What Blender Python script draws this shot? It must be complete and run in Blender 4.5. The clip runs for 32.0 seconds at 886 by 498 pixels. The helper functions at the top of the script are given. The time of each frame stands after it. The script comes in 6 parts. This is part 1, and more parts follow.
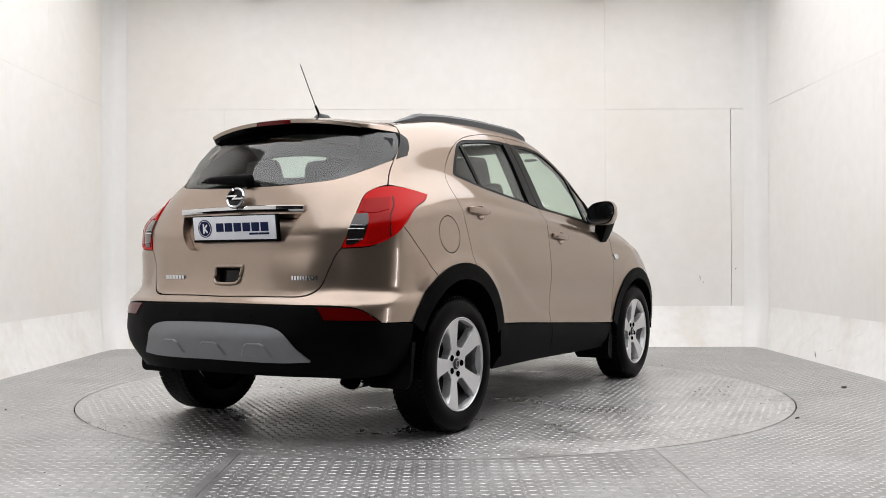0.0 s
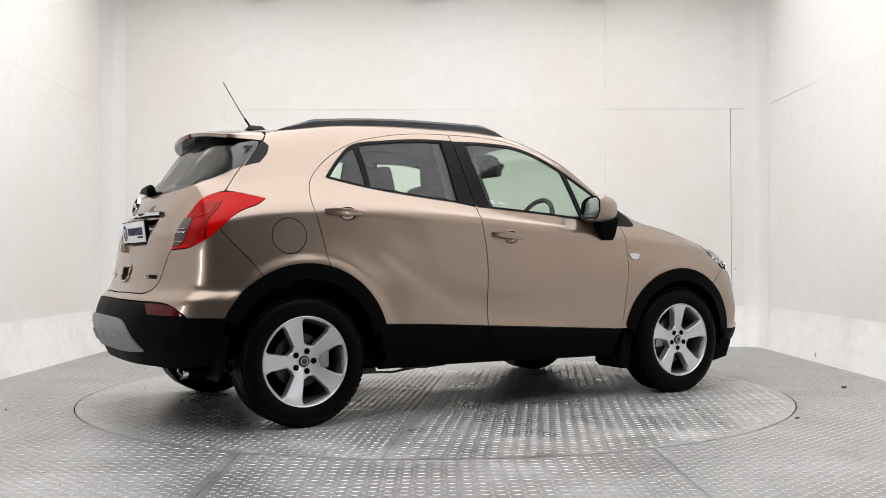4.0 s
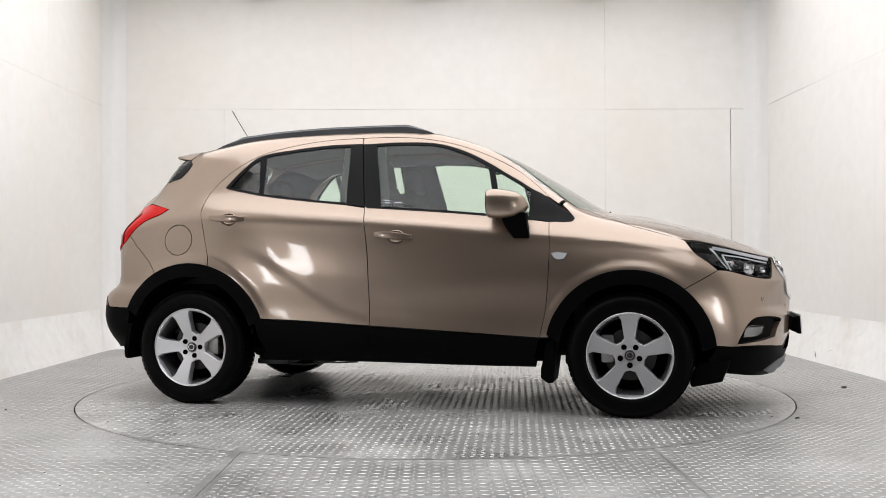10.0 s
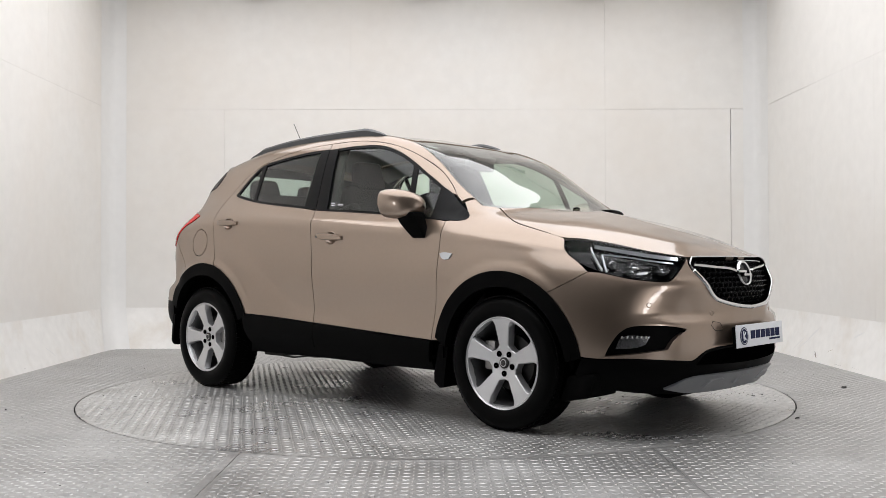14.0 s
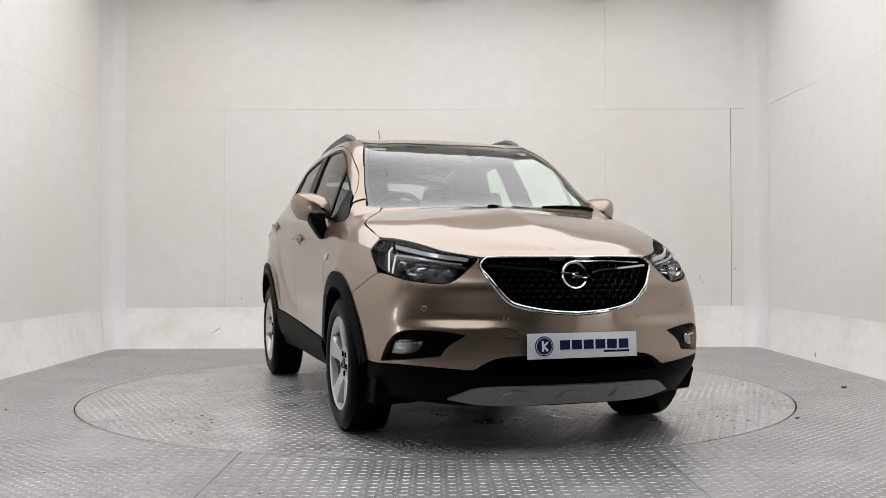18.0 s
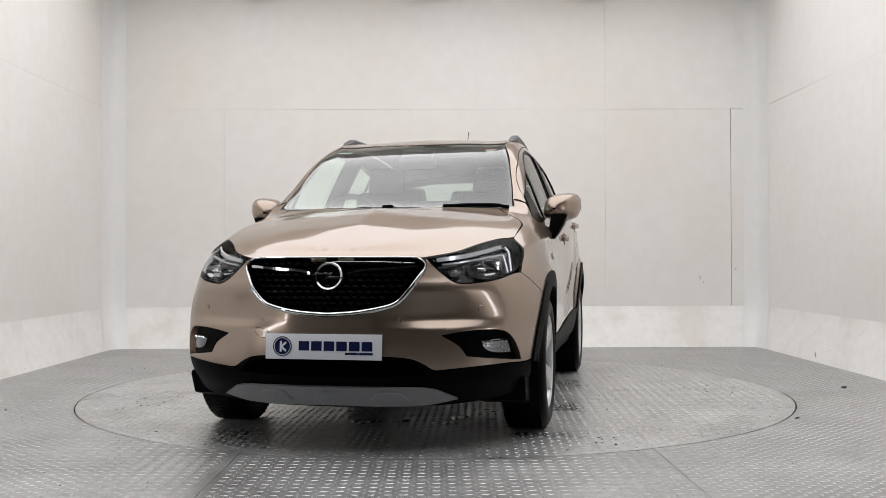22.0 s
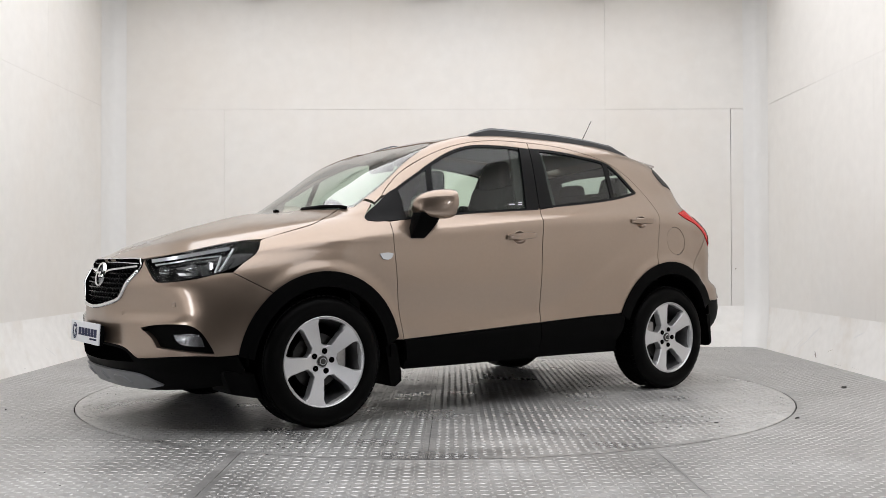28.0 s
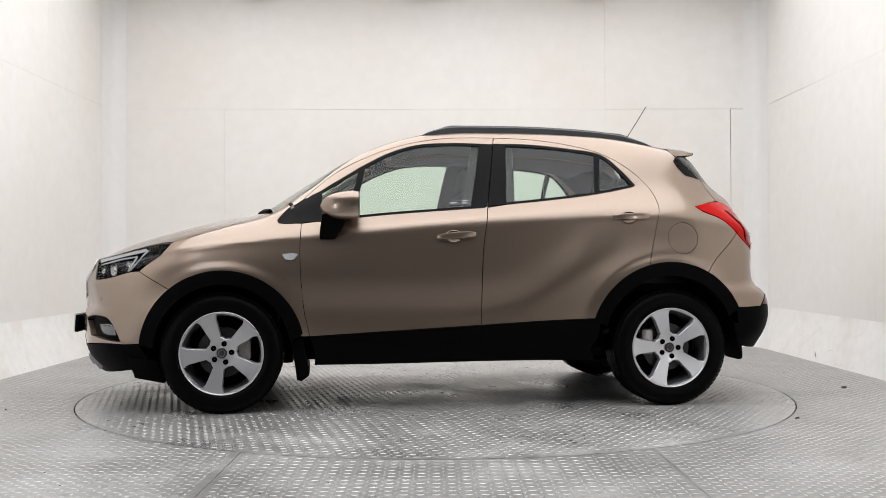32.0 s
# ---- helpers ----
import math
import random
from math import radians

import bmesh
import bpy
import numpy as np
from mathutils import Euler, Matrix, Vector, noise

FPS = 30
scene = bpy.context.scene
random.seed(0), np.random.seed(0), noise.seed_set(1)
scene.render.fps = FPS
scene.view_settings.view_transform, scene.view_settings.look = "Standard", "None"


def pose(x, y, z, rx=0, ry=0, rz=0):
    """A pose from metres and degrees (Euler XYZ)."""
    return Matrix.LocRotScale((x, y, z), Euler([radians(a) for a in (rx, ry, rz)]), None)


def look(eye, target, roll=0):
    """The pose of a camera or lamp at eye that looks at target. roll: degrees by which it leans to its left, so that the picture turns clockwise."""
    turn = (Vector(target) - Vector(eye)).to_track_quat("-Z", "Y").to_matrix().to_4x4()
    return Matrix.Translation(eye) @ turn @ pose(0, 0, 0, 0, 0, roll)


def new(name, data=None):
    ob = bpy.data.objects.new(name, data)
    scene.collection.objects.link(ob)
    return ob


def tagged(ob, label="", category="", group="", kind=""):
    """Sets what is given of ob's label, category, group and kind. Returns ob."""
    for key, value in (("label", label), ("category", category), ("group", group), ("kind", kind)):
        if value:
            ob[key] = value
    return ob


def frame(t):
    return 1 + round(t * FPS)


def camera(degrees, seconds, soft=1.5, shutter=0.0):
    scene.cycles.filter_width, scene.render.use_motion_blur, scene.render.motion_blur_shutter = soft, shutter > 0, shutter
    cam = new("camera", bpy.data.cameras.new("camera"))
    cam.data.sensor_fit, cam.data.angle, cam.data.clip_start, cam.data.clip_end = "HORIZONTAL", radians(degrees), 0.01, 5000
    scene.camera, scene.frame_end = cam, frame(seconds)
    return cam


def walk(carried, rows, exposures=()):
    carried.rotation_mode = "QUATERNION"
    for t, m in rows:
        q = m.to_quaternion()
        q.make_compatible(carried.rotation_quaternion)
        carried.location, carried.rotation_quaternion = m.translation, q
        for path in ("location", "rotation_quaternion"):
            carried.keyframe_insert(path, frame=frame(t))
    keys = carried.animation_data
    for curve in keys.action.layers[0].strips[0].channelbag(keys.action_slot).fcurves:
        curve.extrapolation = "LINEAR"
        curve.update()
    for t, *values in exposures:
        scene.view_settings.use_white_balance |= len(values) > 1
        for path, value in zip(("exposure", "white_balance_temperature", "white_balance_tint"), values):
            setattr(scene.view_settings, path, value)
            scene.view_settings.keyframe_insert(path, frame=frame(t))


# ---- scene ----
import collections
from mathutils.bvhtree import BVHTree
from mathutils.geometry import delaunay_2d_cdt
from mathutils.interpolate import poly_3d_calc

cam = camera(49.39, 32.0, soft=0.75)

# one fixed tripod pose; the turntable carries the car
EYE = Vector((0.0, -6.2917, 0.8395))
POSE = look(EYE, EYE + Vector((0.0074, 1.0, 0.0127)), -0.166)
walk(cam, [(0.0, POSE), (32.0, POSE)],
     exposures=[(0.0, 0.02), (9.0, 0.02), (10.5, 0.04), (12.0, -0.06), (13.0, -0.1), (20.0, -0.29), (25.0, -0.24), (32.0, -0.03)])

# heading of the turntable in degrees, seconds apart
HEADING = [(0.0, 59.11), (3.0, 37.20), (6.0, 15.23), (9.0, -6.56), (13.0, -35.56), (16.5, -61.42), (20.4, -90.39),
           (23.0, -108.98), (25.5, -126.92), (28.0, -145.03), (32.0, -173.91)]

# ---- light ----
world = bpy.data.worlds.new("studio_world")
scene.world = world
world.use_nodes = True
world.node_tree.nodes["Background"].inputs[0].default_value = (0.9, 0.95, 1.0, 1)
world.node_tree.nodes["Background"].inputs[1].default_value = 0.05
CEILING = 3.75


def area(name, m, sx, sy, power, colour=(0.964, 0.970, 1.0)):
    lamp = bpy.data.lights.new(name, "AREA")
    lamp.shape, lamp.size, lamp.size_y, lamp.energy, lamp.color = "RECTANGLE", sx, sy, power, colour
    ob = new(name, lamp)
    ob.matrix_world = m
    return ob


# one stretched-fabric light ceiling over the whole bay
SOFTBOX = (0.0, -0.9, 5.9, 6.6)
area("ceiling_lamp", pose(SOFTBOX[0], SOFTBOX[1], CEILING - 0.10), SOFTBOX[2], SOFTBOX[3], 280)
# two upright softboxes on stands by the side walls, mirrored in the doors
STANDS = ((-2.75, -3.40, 40.0), (2.75, -3.75, -37.0))
for sx, sy, sa in STANDS:
    area("stand_lamp", pose(sx, sy, 0.86, 90, 0, -sa), 0.22, 0.95, 9.0)


# ---- materials ----
def material(name, colour, rough=0.5, metal=0.0, coat=0.0, spec=0.5, grain=0.0, scale=60.0, bump=0.0, spread=None, coat_ior=1.5, stain=None, coat_rough=0.03, edge=None):
    """A principled material with two scales of tint variation and a fine relief."""
    m = bpy.data.materials.new(name)
    m.use_nodes = True
    nt = m.node_tree
    b = nt.nodes["Principled BSDF"]
    b.inputs["Base Color"].default_value = (*colour, 1)
    b.inputs["Roughness"].default_value = rough
    b.inputs["Metallic"].default_value = metal
    b.inputs["Coat Weight"].default_value = coat
    b.inputs["Coat Roughness"].default_value = coat_rough
    b.inputs["Coat IOR"].default_value = coat_ior
    b.inputs["Specular IOR Level"].default_value = spec
    if edge:
        b.inputs["Specular Tint"].default_value = (*edge, 1)
    if grain or bump:
        co = nt.nodes.new("ShaderNodeTexCoord")
        fine, wide = nt.nodes.new("ShaderNodeTexNoise"), nt.nodes.new("ShaderNodeTexNoise")
        fine.inputs["Scale"].default_value, wide.inputs["Scale"].default_value = scale, scale / 14
        fine.inputs["Detail"].default_value, wide.inputs["Detail"].default_value = 4, 5
        for n in (fine, wide):
            nt.links.new(co.outputs["Object"], n.inputs["Vector"])
        if grain:
            mix = nt.nodes.new("ShaderNodeMath")
            mix.operation = "ADD"
            nt.links.new(fine.outputs[0], mix.inputs[0])
            nt.links.new(wide.outputs[0], mix.inputs[1])
            ramp = nt.nodes.new("ShaderNodeMapRange")
            ramp.inputs[1].default_value, ramp.inputs[2].default_value = 0.7, 1.3
            ramp.inputs[3].default_value, ramp.inputs[4].default_value = 1 - grain, 1 + grain
            nt.links.new(mix.outputs[0], ramp.inputs[0])
            tint = nt.nodes.new("ShaderNodeVectorMath")
            tint.operation = "SCALE"
            tint.inputs[0].default_value = colour
            nt.links.new(ramp.outputs[0], tint.inputs["Scale"])
            nt.links.new(tint.outputs[0], b.inputs["Base Color"])
            if stain:
                # wide uneven patches of a second colour: (colour, amount, scale, from, to)
                patch, edge, over = nt.nodes.new("ShaderNodeTexNoise"), nt.nodes.new("ShaderNodeMapRange"), nt.nodes.new("ShaderNodeMix")
                patch.inputs["Scale"].default_value, patch.inputs["Detail"].default_value, patch.inputs["Roughness"].default_value = stain[2], 7, 0.62
                edge.inputs[1].default_value, edge.inputs[2].default_value, edge.inputs[4].default_value = stain[3], stain[4], stain[1]
                over.data_type = "RGBA"
                over.inputs[7].default_value = (*stain[0], 1)
                nt.links.new(co.outputs["Object"], patch.inputs["Vector"])
                nt.links.new(patch.outputs[0], edge.inputs[0])
                nt.links.new(edge.outputs[0], over.inputs[0])
                nt.links.new(tint.outputs[0], over.inputs[6])
                nt.links.new(over.outputs[2], b.inputs["Base Color"])
            if spread:
                rr = nt.nodes.new("ShaderNodeMapRange")
                rr.inputs[1].default_value, rr.inputs[2].default_value = 0.35, 0.65
                rr.inputs[3].default_value, rr.inputs[4].default_value = rough - spread, rough + spread
                nt.links.new(wide.outputs[0], rr.inputs[0])
                nt.links.new(rr.outputs[0], b.inputs["Roughness"])
        if bump:
            bm = nt.nodes.new("ShaderNodeBump")
            bm.inputs["Strength"].default_value, bm.inputs["Distance"].default_value = bump, 0.002
            nt.links.new(fine.outputs[0], bm.inputs["Height"])
            nt.links.new(bm.outputs[0], b.inputs["Normal"])
    return m


def glass(name, tint, gloss=0.02, weight=1.0, base=0.06):
    """A thin pane: tinted see-through, with a mirror gloss that grows towards grazing."""
    m = bpy.data.materials.new(name)
    m.use_nodes = True
    nt = m.node_tree
    nt.nodes.remove(nt.nodes["Principled BSDF"])
    out = nt.nodes["Material Output"]
    clear, shine, mix, face = (nt.nodes.new("ShaderNodeBsdf" + k) if k in ("Transparent", "Glossy") else nt.nodes.new("ShaderNode" + k)
                               for k in ("Transparent", "Glossy", "MixShader", "LayerWeight"))
    power, gain = nt.nodes.new("ShaderNodeMath"), nt.nodes.new("ShaderNodeMath")
    power.operation, gain.operation = "POWER", "MULTIPLY_ADD"
    power.inputs[1].default_value = 4.0
    gain.inputs[1].default_value, gain.inputs[2].default_value = 0.85 * weight, base * weight
    clear.inputs[0].default_value = (*tint, 1)
    shine.inputs["Roughness"].default_value = gloss
    face.inputs[0].default_value = 0.5
    nt.links.new(face.outputs["Facing"], power.inputs[0])
    nt.links.new(power.outputs[0], gain.inputs[0])
    nt.links.new(gain.outputs[0], mix.inputs[0])
    nt.links.new(clear.outputs[0], mix.inputs[1])
    nt.links.new(shine.outputs[0], mix.inputs[2])
    nt.links.new(mix.outputs[0], out.inputs[0])
    return m


M_WALL = material("white_wall_paint", (0.86, 0.840, 0.808), 0.5, grain=0.03, scale=9, bump=0.08, spread=0.08, stain=((0.80, 0.735, 0.66), 0.55, 0.42, 0.44, 0.70))
M_COVE = material("white_cove_paint", (0.90, 0.885, 0.86), 0.42, grain=0.05, scale=14, bump=0.15, spread=0.1, stain=((0.70, 0.63, 0.54), 0.5, 2.2, 0.48, 0.72))
M_STRIP = material("fresh_white_filler", (0.85, 0.842, 0.828), 0.48, grain=0.02, scale=12, bump=0.06)
M_SCUFF = material("scuff_mark", (0.30, 0.27, 0.24), 0.7)
M_CEIL = material("ceiling_paint", (0.75, 0.74, 0.72), 0.8, grain=0.03, scale=6)
M_FLOOR = material("worn_steel_plate", (0.41, 0.406, 0.402), 0.42, 0.6, grain=0.2, scale=22, bump=0.25, spread=0.1, stain=((0.24, 0.235, 0.225), 0.55, 1.4, 0.45, 0.7))
M_DECK = material("worn_turntable_plate", (0.51, 0.504, 0.496), 0.35, 0.6, grain=0.28, scale=26, bump=0.3, spread=0.12, stain=((0.15, 0.14, 0.125), 0.5, 1.7, 0.52, 0.7))
M_LENTIL = material("polished_tread_bumps", (0.47, 0.467, 0.462), 0.38, 0.65, grain=0.3, scale=30, bump=0.1)
# shade inside hollows, put into a near-black colour
M_HOLLOW_SHADE = material("painted_hollow_shade", (0.001, 0.001, 0.001), 0.9, spec=0.0)
M_SEAM = material("dark_gap", (0.03, 0.028, 0.026), 0.9)
M_PAINT = material("bronze_metallic_paint", (0.332, 0.257, 0.203), 0.33, 0.88, 1.0, grain=0.02, scale=45, coat_ior=1.5, coat_rough=0.06, edge=(0.62, 0.57, 0.53))
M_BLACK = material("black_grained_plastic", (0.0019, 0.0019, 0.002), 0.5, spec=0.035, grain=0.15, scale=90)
M_GLOSS = material("gloss_black", (0.003, 0.003, 0.0034), 0.1, spec=0.22)
M_GRILLE = material("black_grille_plastic", (0.014, 0.014, 0.015), 0.25, spec=0.45)
M_FILM = material("satin_black_film", (0.004, 0.004, 0.0044), 0.35, spec=0.1)
M_GREY = material("grey_skid_plate", (0.21, 0.215, 0.225), 0.45, 0.2, grain=0.05, scale=300)
M_RAIL = material("anthracite_rail", (0.045, 0.046, 0.05), 0.42, 0.1, grain=0.05, scale=300)
M_TYRE = material("tyre_rubber", (0.002, 0.002, 0.002), 0.42, spec=0.05, grain=0.2, scale=120, bump=0.15)
M_ALLOY = material("silver_alloy", (0.60, 0.60, 0.61), 0.38, 0.75, 0.3, grain=0.03, scale=200)
# darker copy of the alloy: shade behind the spokes put into the colour
M_BARREL = material("shaded_alloy_barrel", (0.16, 0.16, 0.165), 0.4, 0.7, grain=0.15, scale=60)
M_BRAKE = material("dark_cast_iron", (0.05, 0.048, 0.046), 0.5, 0.6, grain=0.2, scale=60)
M_STEEL = material("dull_steel", (0.32, 0.31, 0.30), 0.4, 0.9, grain=0.15, scale=60)
M_CHROME = material("chrome", (0.66, 0.67, 0.68), 0.08, 1.0)
M_WHITE = material("white_plate", (0.80, 0.82, 0.86), 0.35)
M_NAVY = material("navy_print", (0.008, 0.014, 0.06), 0.5, spec=0.1)
M_RED = material("red_lens", (0.52, 0.003, 0.003), 0.12, 0, 0.08, 0.08)
# darker copy of the red lens, with shade put into the colour
M_MIDRED = material("shaded_red_lens", (0.32, 0.003, 0.003), 0.12, 0, 0.08, 0.08)
M_DEEPRED = material("deep_red_lens", (0.075, 0.0012, 0.0012), 0.12, 0, 0.25, 0.15)
M_SMOKE = material("smoked_lamp_section", (0.035, 0.03, 0.03), 0.16, 0.6, 0.6, 0.3)
M_LAMPBOWL = material("lamp_reflector", (0.42, 0.42, 0.43), 0.14, 0.9)
M_CABIN = material("charcoal_cabin_trim", (0.012, 0.012, 0.013), 0.7, grain=0.15, scale=40)
M_CLOTH = material("charcoal_seat_cloth", (0.016, 0.016, 0.018), 0.95, grain=0.2, scale=40)
M_LINER = material("pale_headliner", (0.22, 0.216, 0.21), 0.95, grain=0.04, scale=200)
M_PINK = material("faded_red_sticker", (0.62, 0.22, 0.2), 0.6)
M_DRL = material("frosted_light_guide", (0.62, 0.64, 0.67), 0.2, 0.3, 0.5)
M_GLASS = glass("green_tinted_glass", (0.80, 0.91, 0.835), weight=1.0, base=0.05)
M_SCREEN = glass("windscreen_glass", (0.78, 0.89, 0.82), weight=1.1, base=0.11)
M_DARKGLASS = glass("privacy_tint_glass", (0.56, 0.63, 0.60), weight=0.7, base=0.11)
M_LENS = glass("clear_lamp_lens", (0.95, 0.955, 0.96), weight=0.16)


# ---- mesh helpers ----
def mesh_object(name, verts, faces, mat, parent=None, smooth=True, label=""):
    me = bpy.data.meshes.new(name)
    me.from_pydata([tuple(v) for v in verts], [], faces)
    me.materials.append(mat)
    if smooth:
        me.shade_smooth()
    ob = new(name, me)
    ob.parent = parent
    if label:
        ob["label"] = label
    return ob


def part(name, bm, mat, parent=None, label="", smooth=False):
    """Links a bmesh as one mesh object under a thing or a part."""
    bmesh.ops.recalc_face_normals(bm, faces=bm.faces[:])
    me = bpy.data.meshes.new(name)
    bm.to_mesh(me)
    bm.free()
    me.materials.append(mat)
    if smooth:
        me.shade_smooth()
        me.set_sharp_from_angle(angle=radians(40))
    ob = new(name, me)
    ob.parent = parent
    if label:
        ob["label"] = label
    return ob


def add_box(bm, centre, size, turn=None, bevel=0.0, seg=2, taper=None):
    """A box, bevelled; taper scales its top in x and y."""
    m = Matrix.Translation(centre) @ (turn or Matrix.Identity(4)) @ Matrix.Diagonal((*size, 1))
    g = bmesh.ops.create_cube(bm, size=1.0)
    if taper:
        for v in g["verts"]:
            if v.co.z > 0:
                v.co.x *= taper[0]
                v.co.y *= taper[1]
    bmesh.ops.transform(bm, matrix=m, verts=g["verts"])
    if bevel:
        edges = list({e for v in g["verts"] for e in v.link_edges})
        bmesh.ops.bevel(bm, geom=edges, offset=bevel, segments=seg, profile=0.6, affect="EDGES")


def box(name, centre, size, mat, parent=None, turn=None, bevel=0.0, seg=2, taper=None, label=""):
    bm = bmesh.new()
    add_box(bm, centre, size, turn, bevel, seg, taper)
    return part(name, bm, mat, parent, label, smooth=bevel > 0)


def sweep(path, ring, closed=False):
    """Verts and faces of a section (u, v) carried along a path; u is sideways, v is up."""
    path = [Vector(p) for p in path]
    n, k = len(path), len(ring)
    verts, faces = [], []
    for i, p in enumerate(path):
        a = path[(i - 1) % n] if closed else path[max(i - 1, 0)]
        b = path[(i + 1) % n] if closed else path[min(i + 1, n - 1)]
        d = (b - a).normalized()
        up = Vector((0, 0, 1)) if abs(d.z) < 0.95 else Vector((1, 0, 0))
        s = d.cross(up).normalized()
        w = s.cross(d).normalized()
        verts += [p + s * u + w * v for u, v in ring]
    for i in range(n if closed else n - 1):
        for j in range(k):
            a, b = i * k + j, i * k + (j + 1) % k
            c, d = ((i + 1) % n) * k + (j + 1) % k, ((i + 1) % n) * k + j
            faces.append((a, b, c, d))
    if not closed:
        faces += [tuple(range(k))[::-1], tuple(range((n - 1) * k, n * k))]
    return verts, faces


def circle(r, k=8):
    return [(r * math.cos(2 * math.pi * i / k), r * math.sin(2 * math.pi * i / k)) for i in range(k)]


def tube(name, path, r, mat, parent=None, closed=False, k=8, label=""):
    v, f = sweep(path, circle(r, k), closed)
    return mesh_object(name, v, f, mat, parent, True, label)


def lathe(bm, profile, n=48, axis="y", centre=(0, 0, 0)):
    """Turns a profile of (radius, along) round the axis."""
    rings = []
    for r, a in profile:
        row = []
        for i in range(n):
            t = 2 * math.pi * i / n
            p = (r * math.cos(t), a, r * math.sin(t)) if axis == "y" else (a, r * math.cos(t), r * math.sin(t)) if axis == "x" else (r * math.cos(t), r * math.sin(t), a)
            row.append(bm.verts.new(Vector(p) + Vector(centre)))
        rings.append(row)
    for a, b in zip(rings, rings[1:]):
        for i in range(n):
            bm.faces.new((a[i], a[(i + 1) % n], b[(i + 1) % n], b[i]))
    return rings



# ---- room ----
X0, Y0, COVE = 3.12, 3.055, 0.39   # floor edge, height of the sloped skirting
DEEP_X, DEEP_Y = 0.10, 0.20
ROOM_Y, LAMP_Y, HALL_Y = -2.9, -4.6, -12.5
HALL_X = 5.6
TABLE = 2.2


def wall_panels(name, label, deep, place, joints_up, joints_low, length, wide=(), gaping=()):
    """A wall of painted boards with open joints. place(a, h) is the point at a along the wall and h up; panels are pieces of the wall."""
    wall = new(name)
    tagged(wall, label, "wall", kind="structure")
    split = 2.348
    back = []
    for lo, hi, joints in ((COVE, split, joints_low), (split, CEILING, joints_up)):
        stops = [length[0], *joints, length[1]]
        for a, b in zip(stops, stops[1:]):
            ga, gb = ((0.0025 if a in wide else 0.0007) if a in joints else 0), ((0.0025 if b in wide else 0.0007) if b in joints else 0)
            hz = 0.003 if a in wide or b in wide or a in gaping else 0.0008
            zlo, zhi = lo + (0.0005 if lo == split else 0), hi - (hz if hi == split else 0)
            corners = [(a + ga, zlo), (b - gb, zlo), (b - gb, zhi), (a + ga, zhi)]
            v = [place(p, h, 0.0) for p, h in corners] + [place(p, h, -0.03) for p, h in corners]
            f = [(0, 1, 2, 3), (7, 6, 5, 4), (0, 4, 5, 1), (1, 5, 6, 2), (2, 6, 7, 3), (3, 7, 4, 0)]
            ob = mesh_object("wall_panel", v, f, M_WALL, wall, smooth=False)
    v = [place(length[0], 0, -0.034), place(length[1], 0, -0.034), place(length[1], CEILING, -0.034), place(length[0], CEILING, -0.034)]
    w = [place(length[0], 0, -0.12), place(length[1], 0, -0.12), place(length[1], CEILING, -0.12), place(length[0], CEILING, -0.12)]
    mesh_object("wall_core", v + w, [(0, 1, 2, 3), (7, 6, 5, 4), (0, 4, 5, 1), (1, 5, 6, 2), (2, 6, 7, 3), (3, 7, 4, 0)], M_SEAM, wall, smooth=False)
    # concave cove that eases the wall into the floor
    n, stations = 10, 40
    v, f = [], []
    for i in range(stations + 1):
        a = length[0] + (length[1] - length[0]) * i / stations
        for k in range(n + 1):
            t = k / n
            v.append(place(a, COVE * t, deep * (1 - t) ** 1.25))
    for i in range(stations):
        for k in range(n):
            a = i * (n + 1) + k
            f.append((a, a + 1, a + n + 2, a + n + 1))
    mesh_object("cove", v, f, M_COVE, wall, label="scuffed white cove at the foot of the wall")
    return wall


XW, YW = X0 + DEEP_X, Y0 + DEEP_Y
back = wall_panels("wall_back", "white painted board wall with open joints and coved foot", DEEP_Y,
                   lambda a, h, d: (a, YW - d, h), (-0.838, 1.685), (-2.09, 1.685, 2.935), (-XW, XW), (2.935,))
left = wall_panels("wall_left", "white painted board wall with open joints and coved foot", DEEP_X,
                   lambda a, h, d: (-XW + d, a, h), (0.6, 1.72), (0.6,), (ROOM_Y, YW))
right = wall_panels("wall_right", "white painted board wall with open joints and coved foot", DEEP_X,
                    lambda a, h, d: (XW - d, a, h), (0.75,), (0.75, 1.95), (ROOM_Y, YW), gaping=(1.95,))


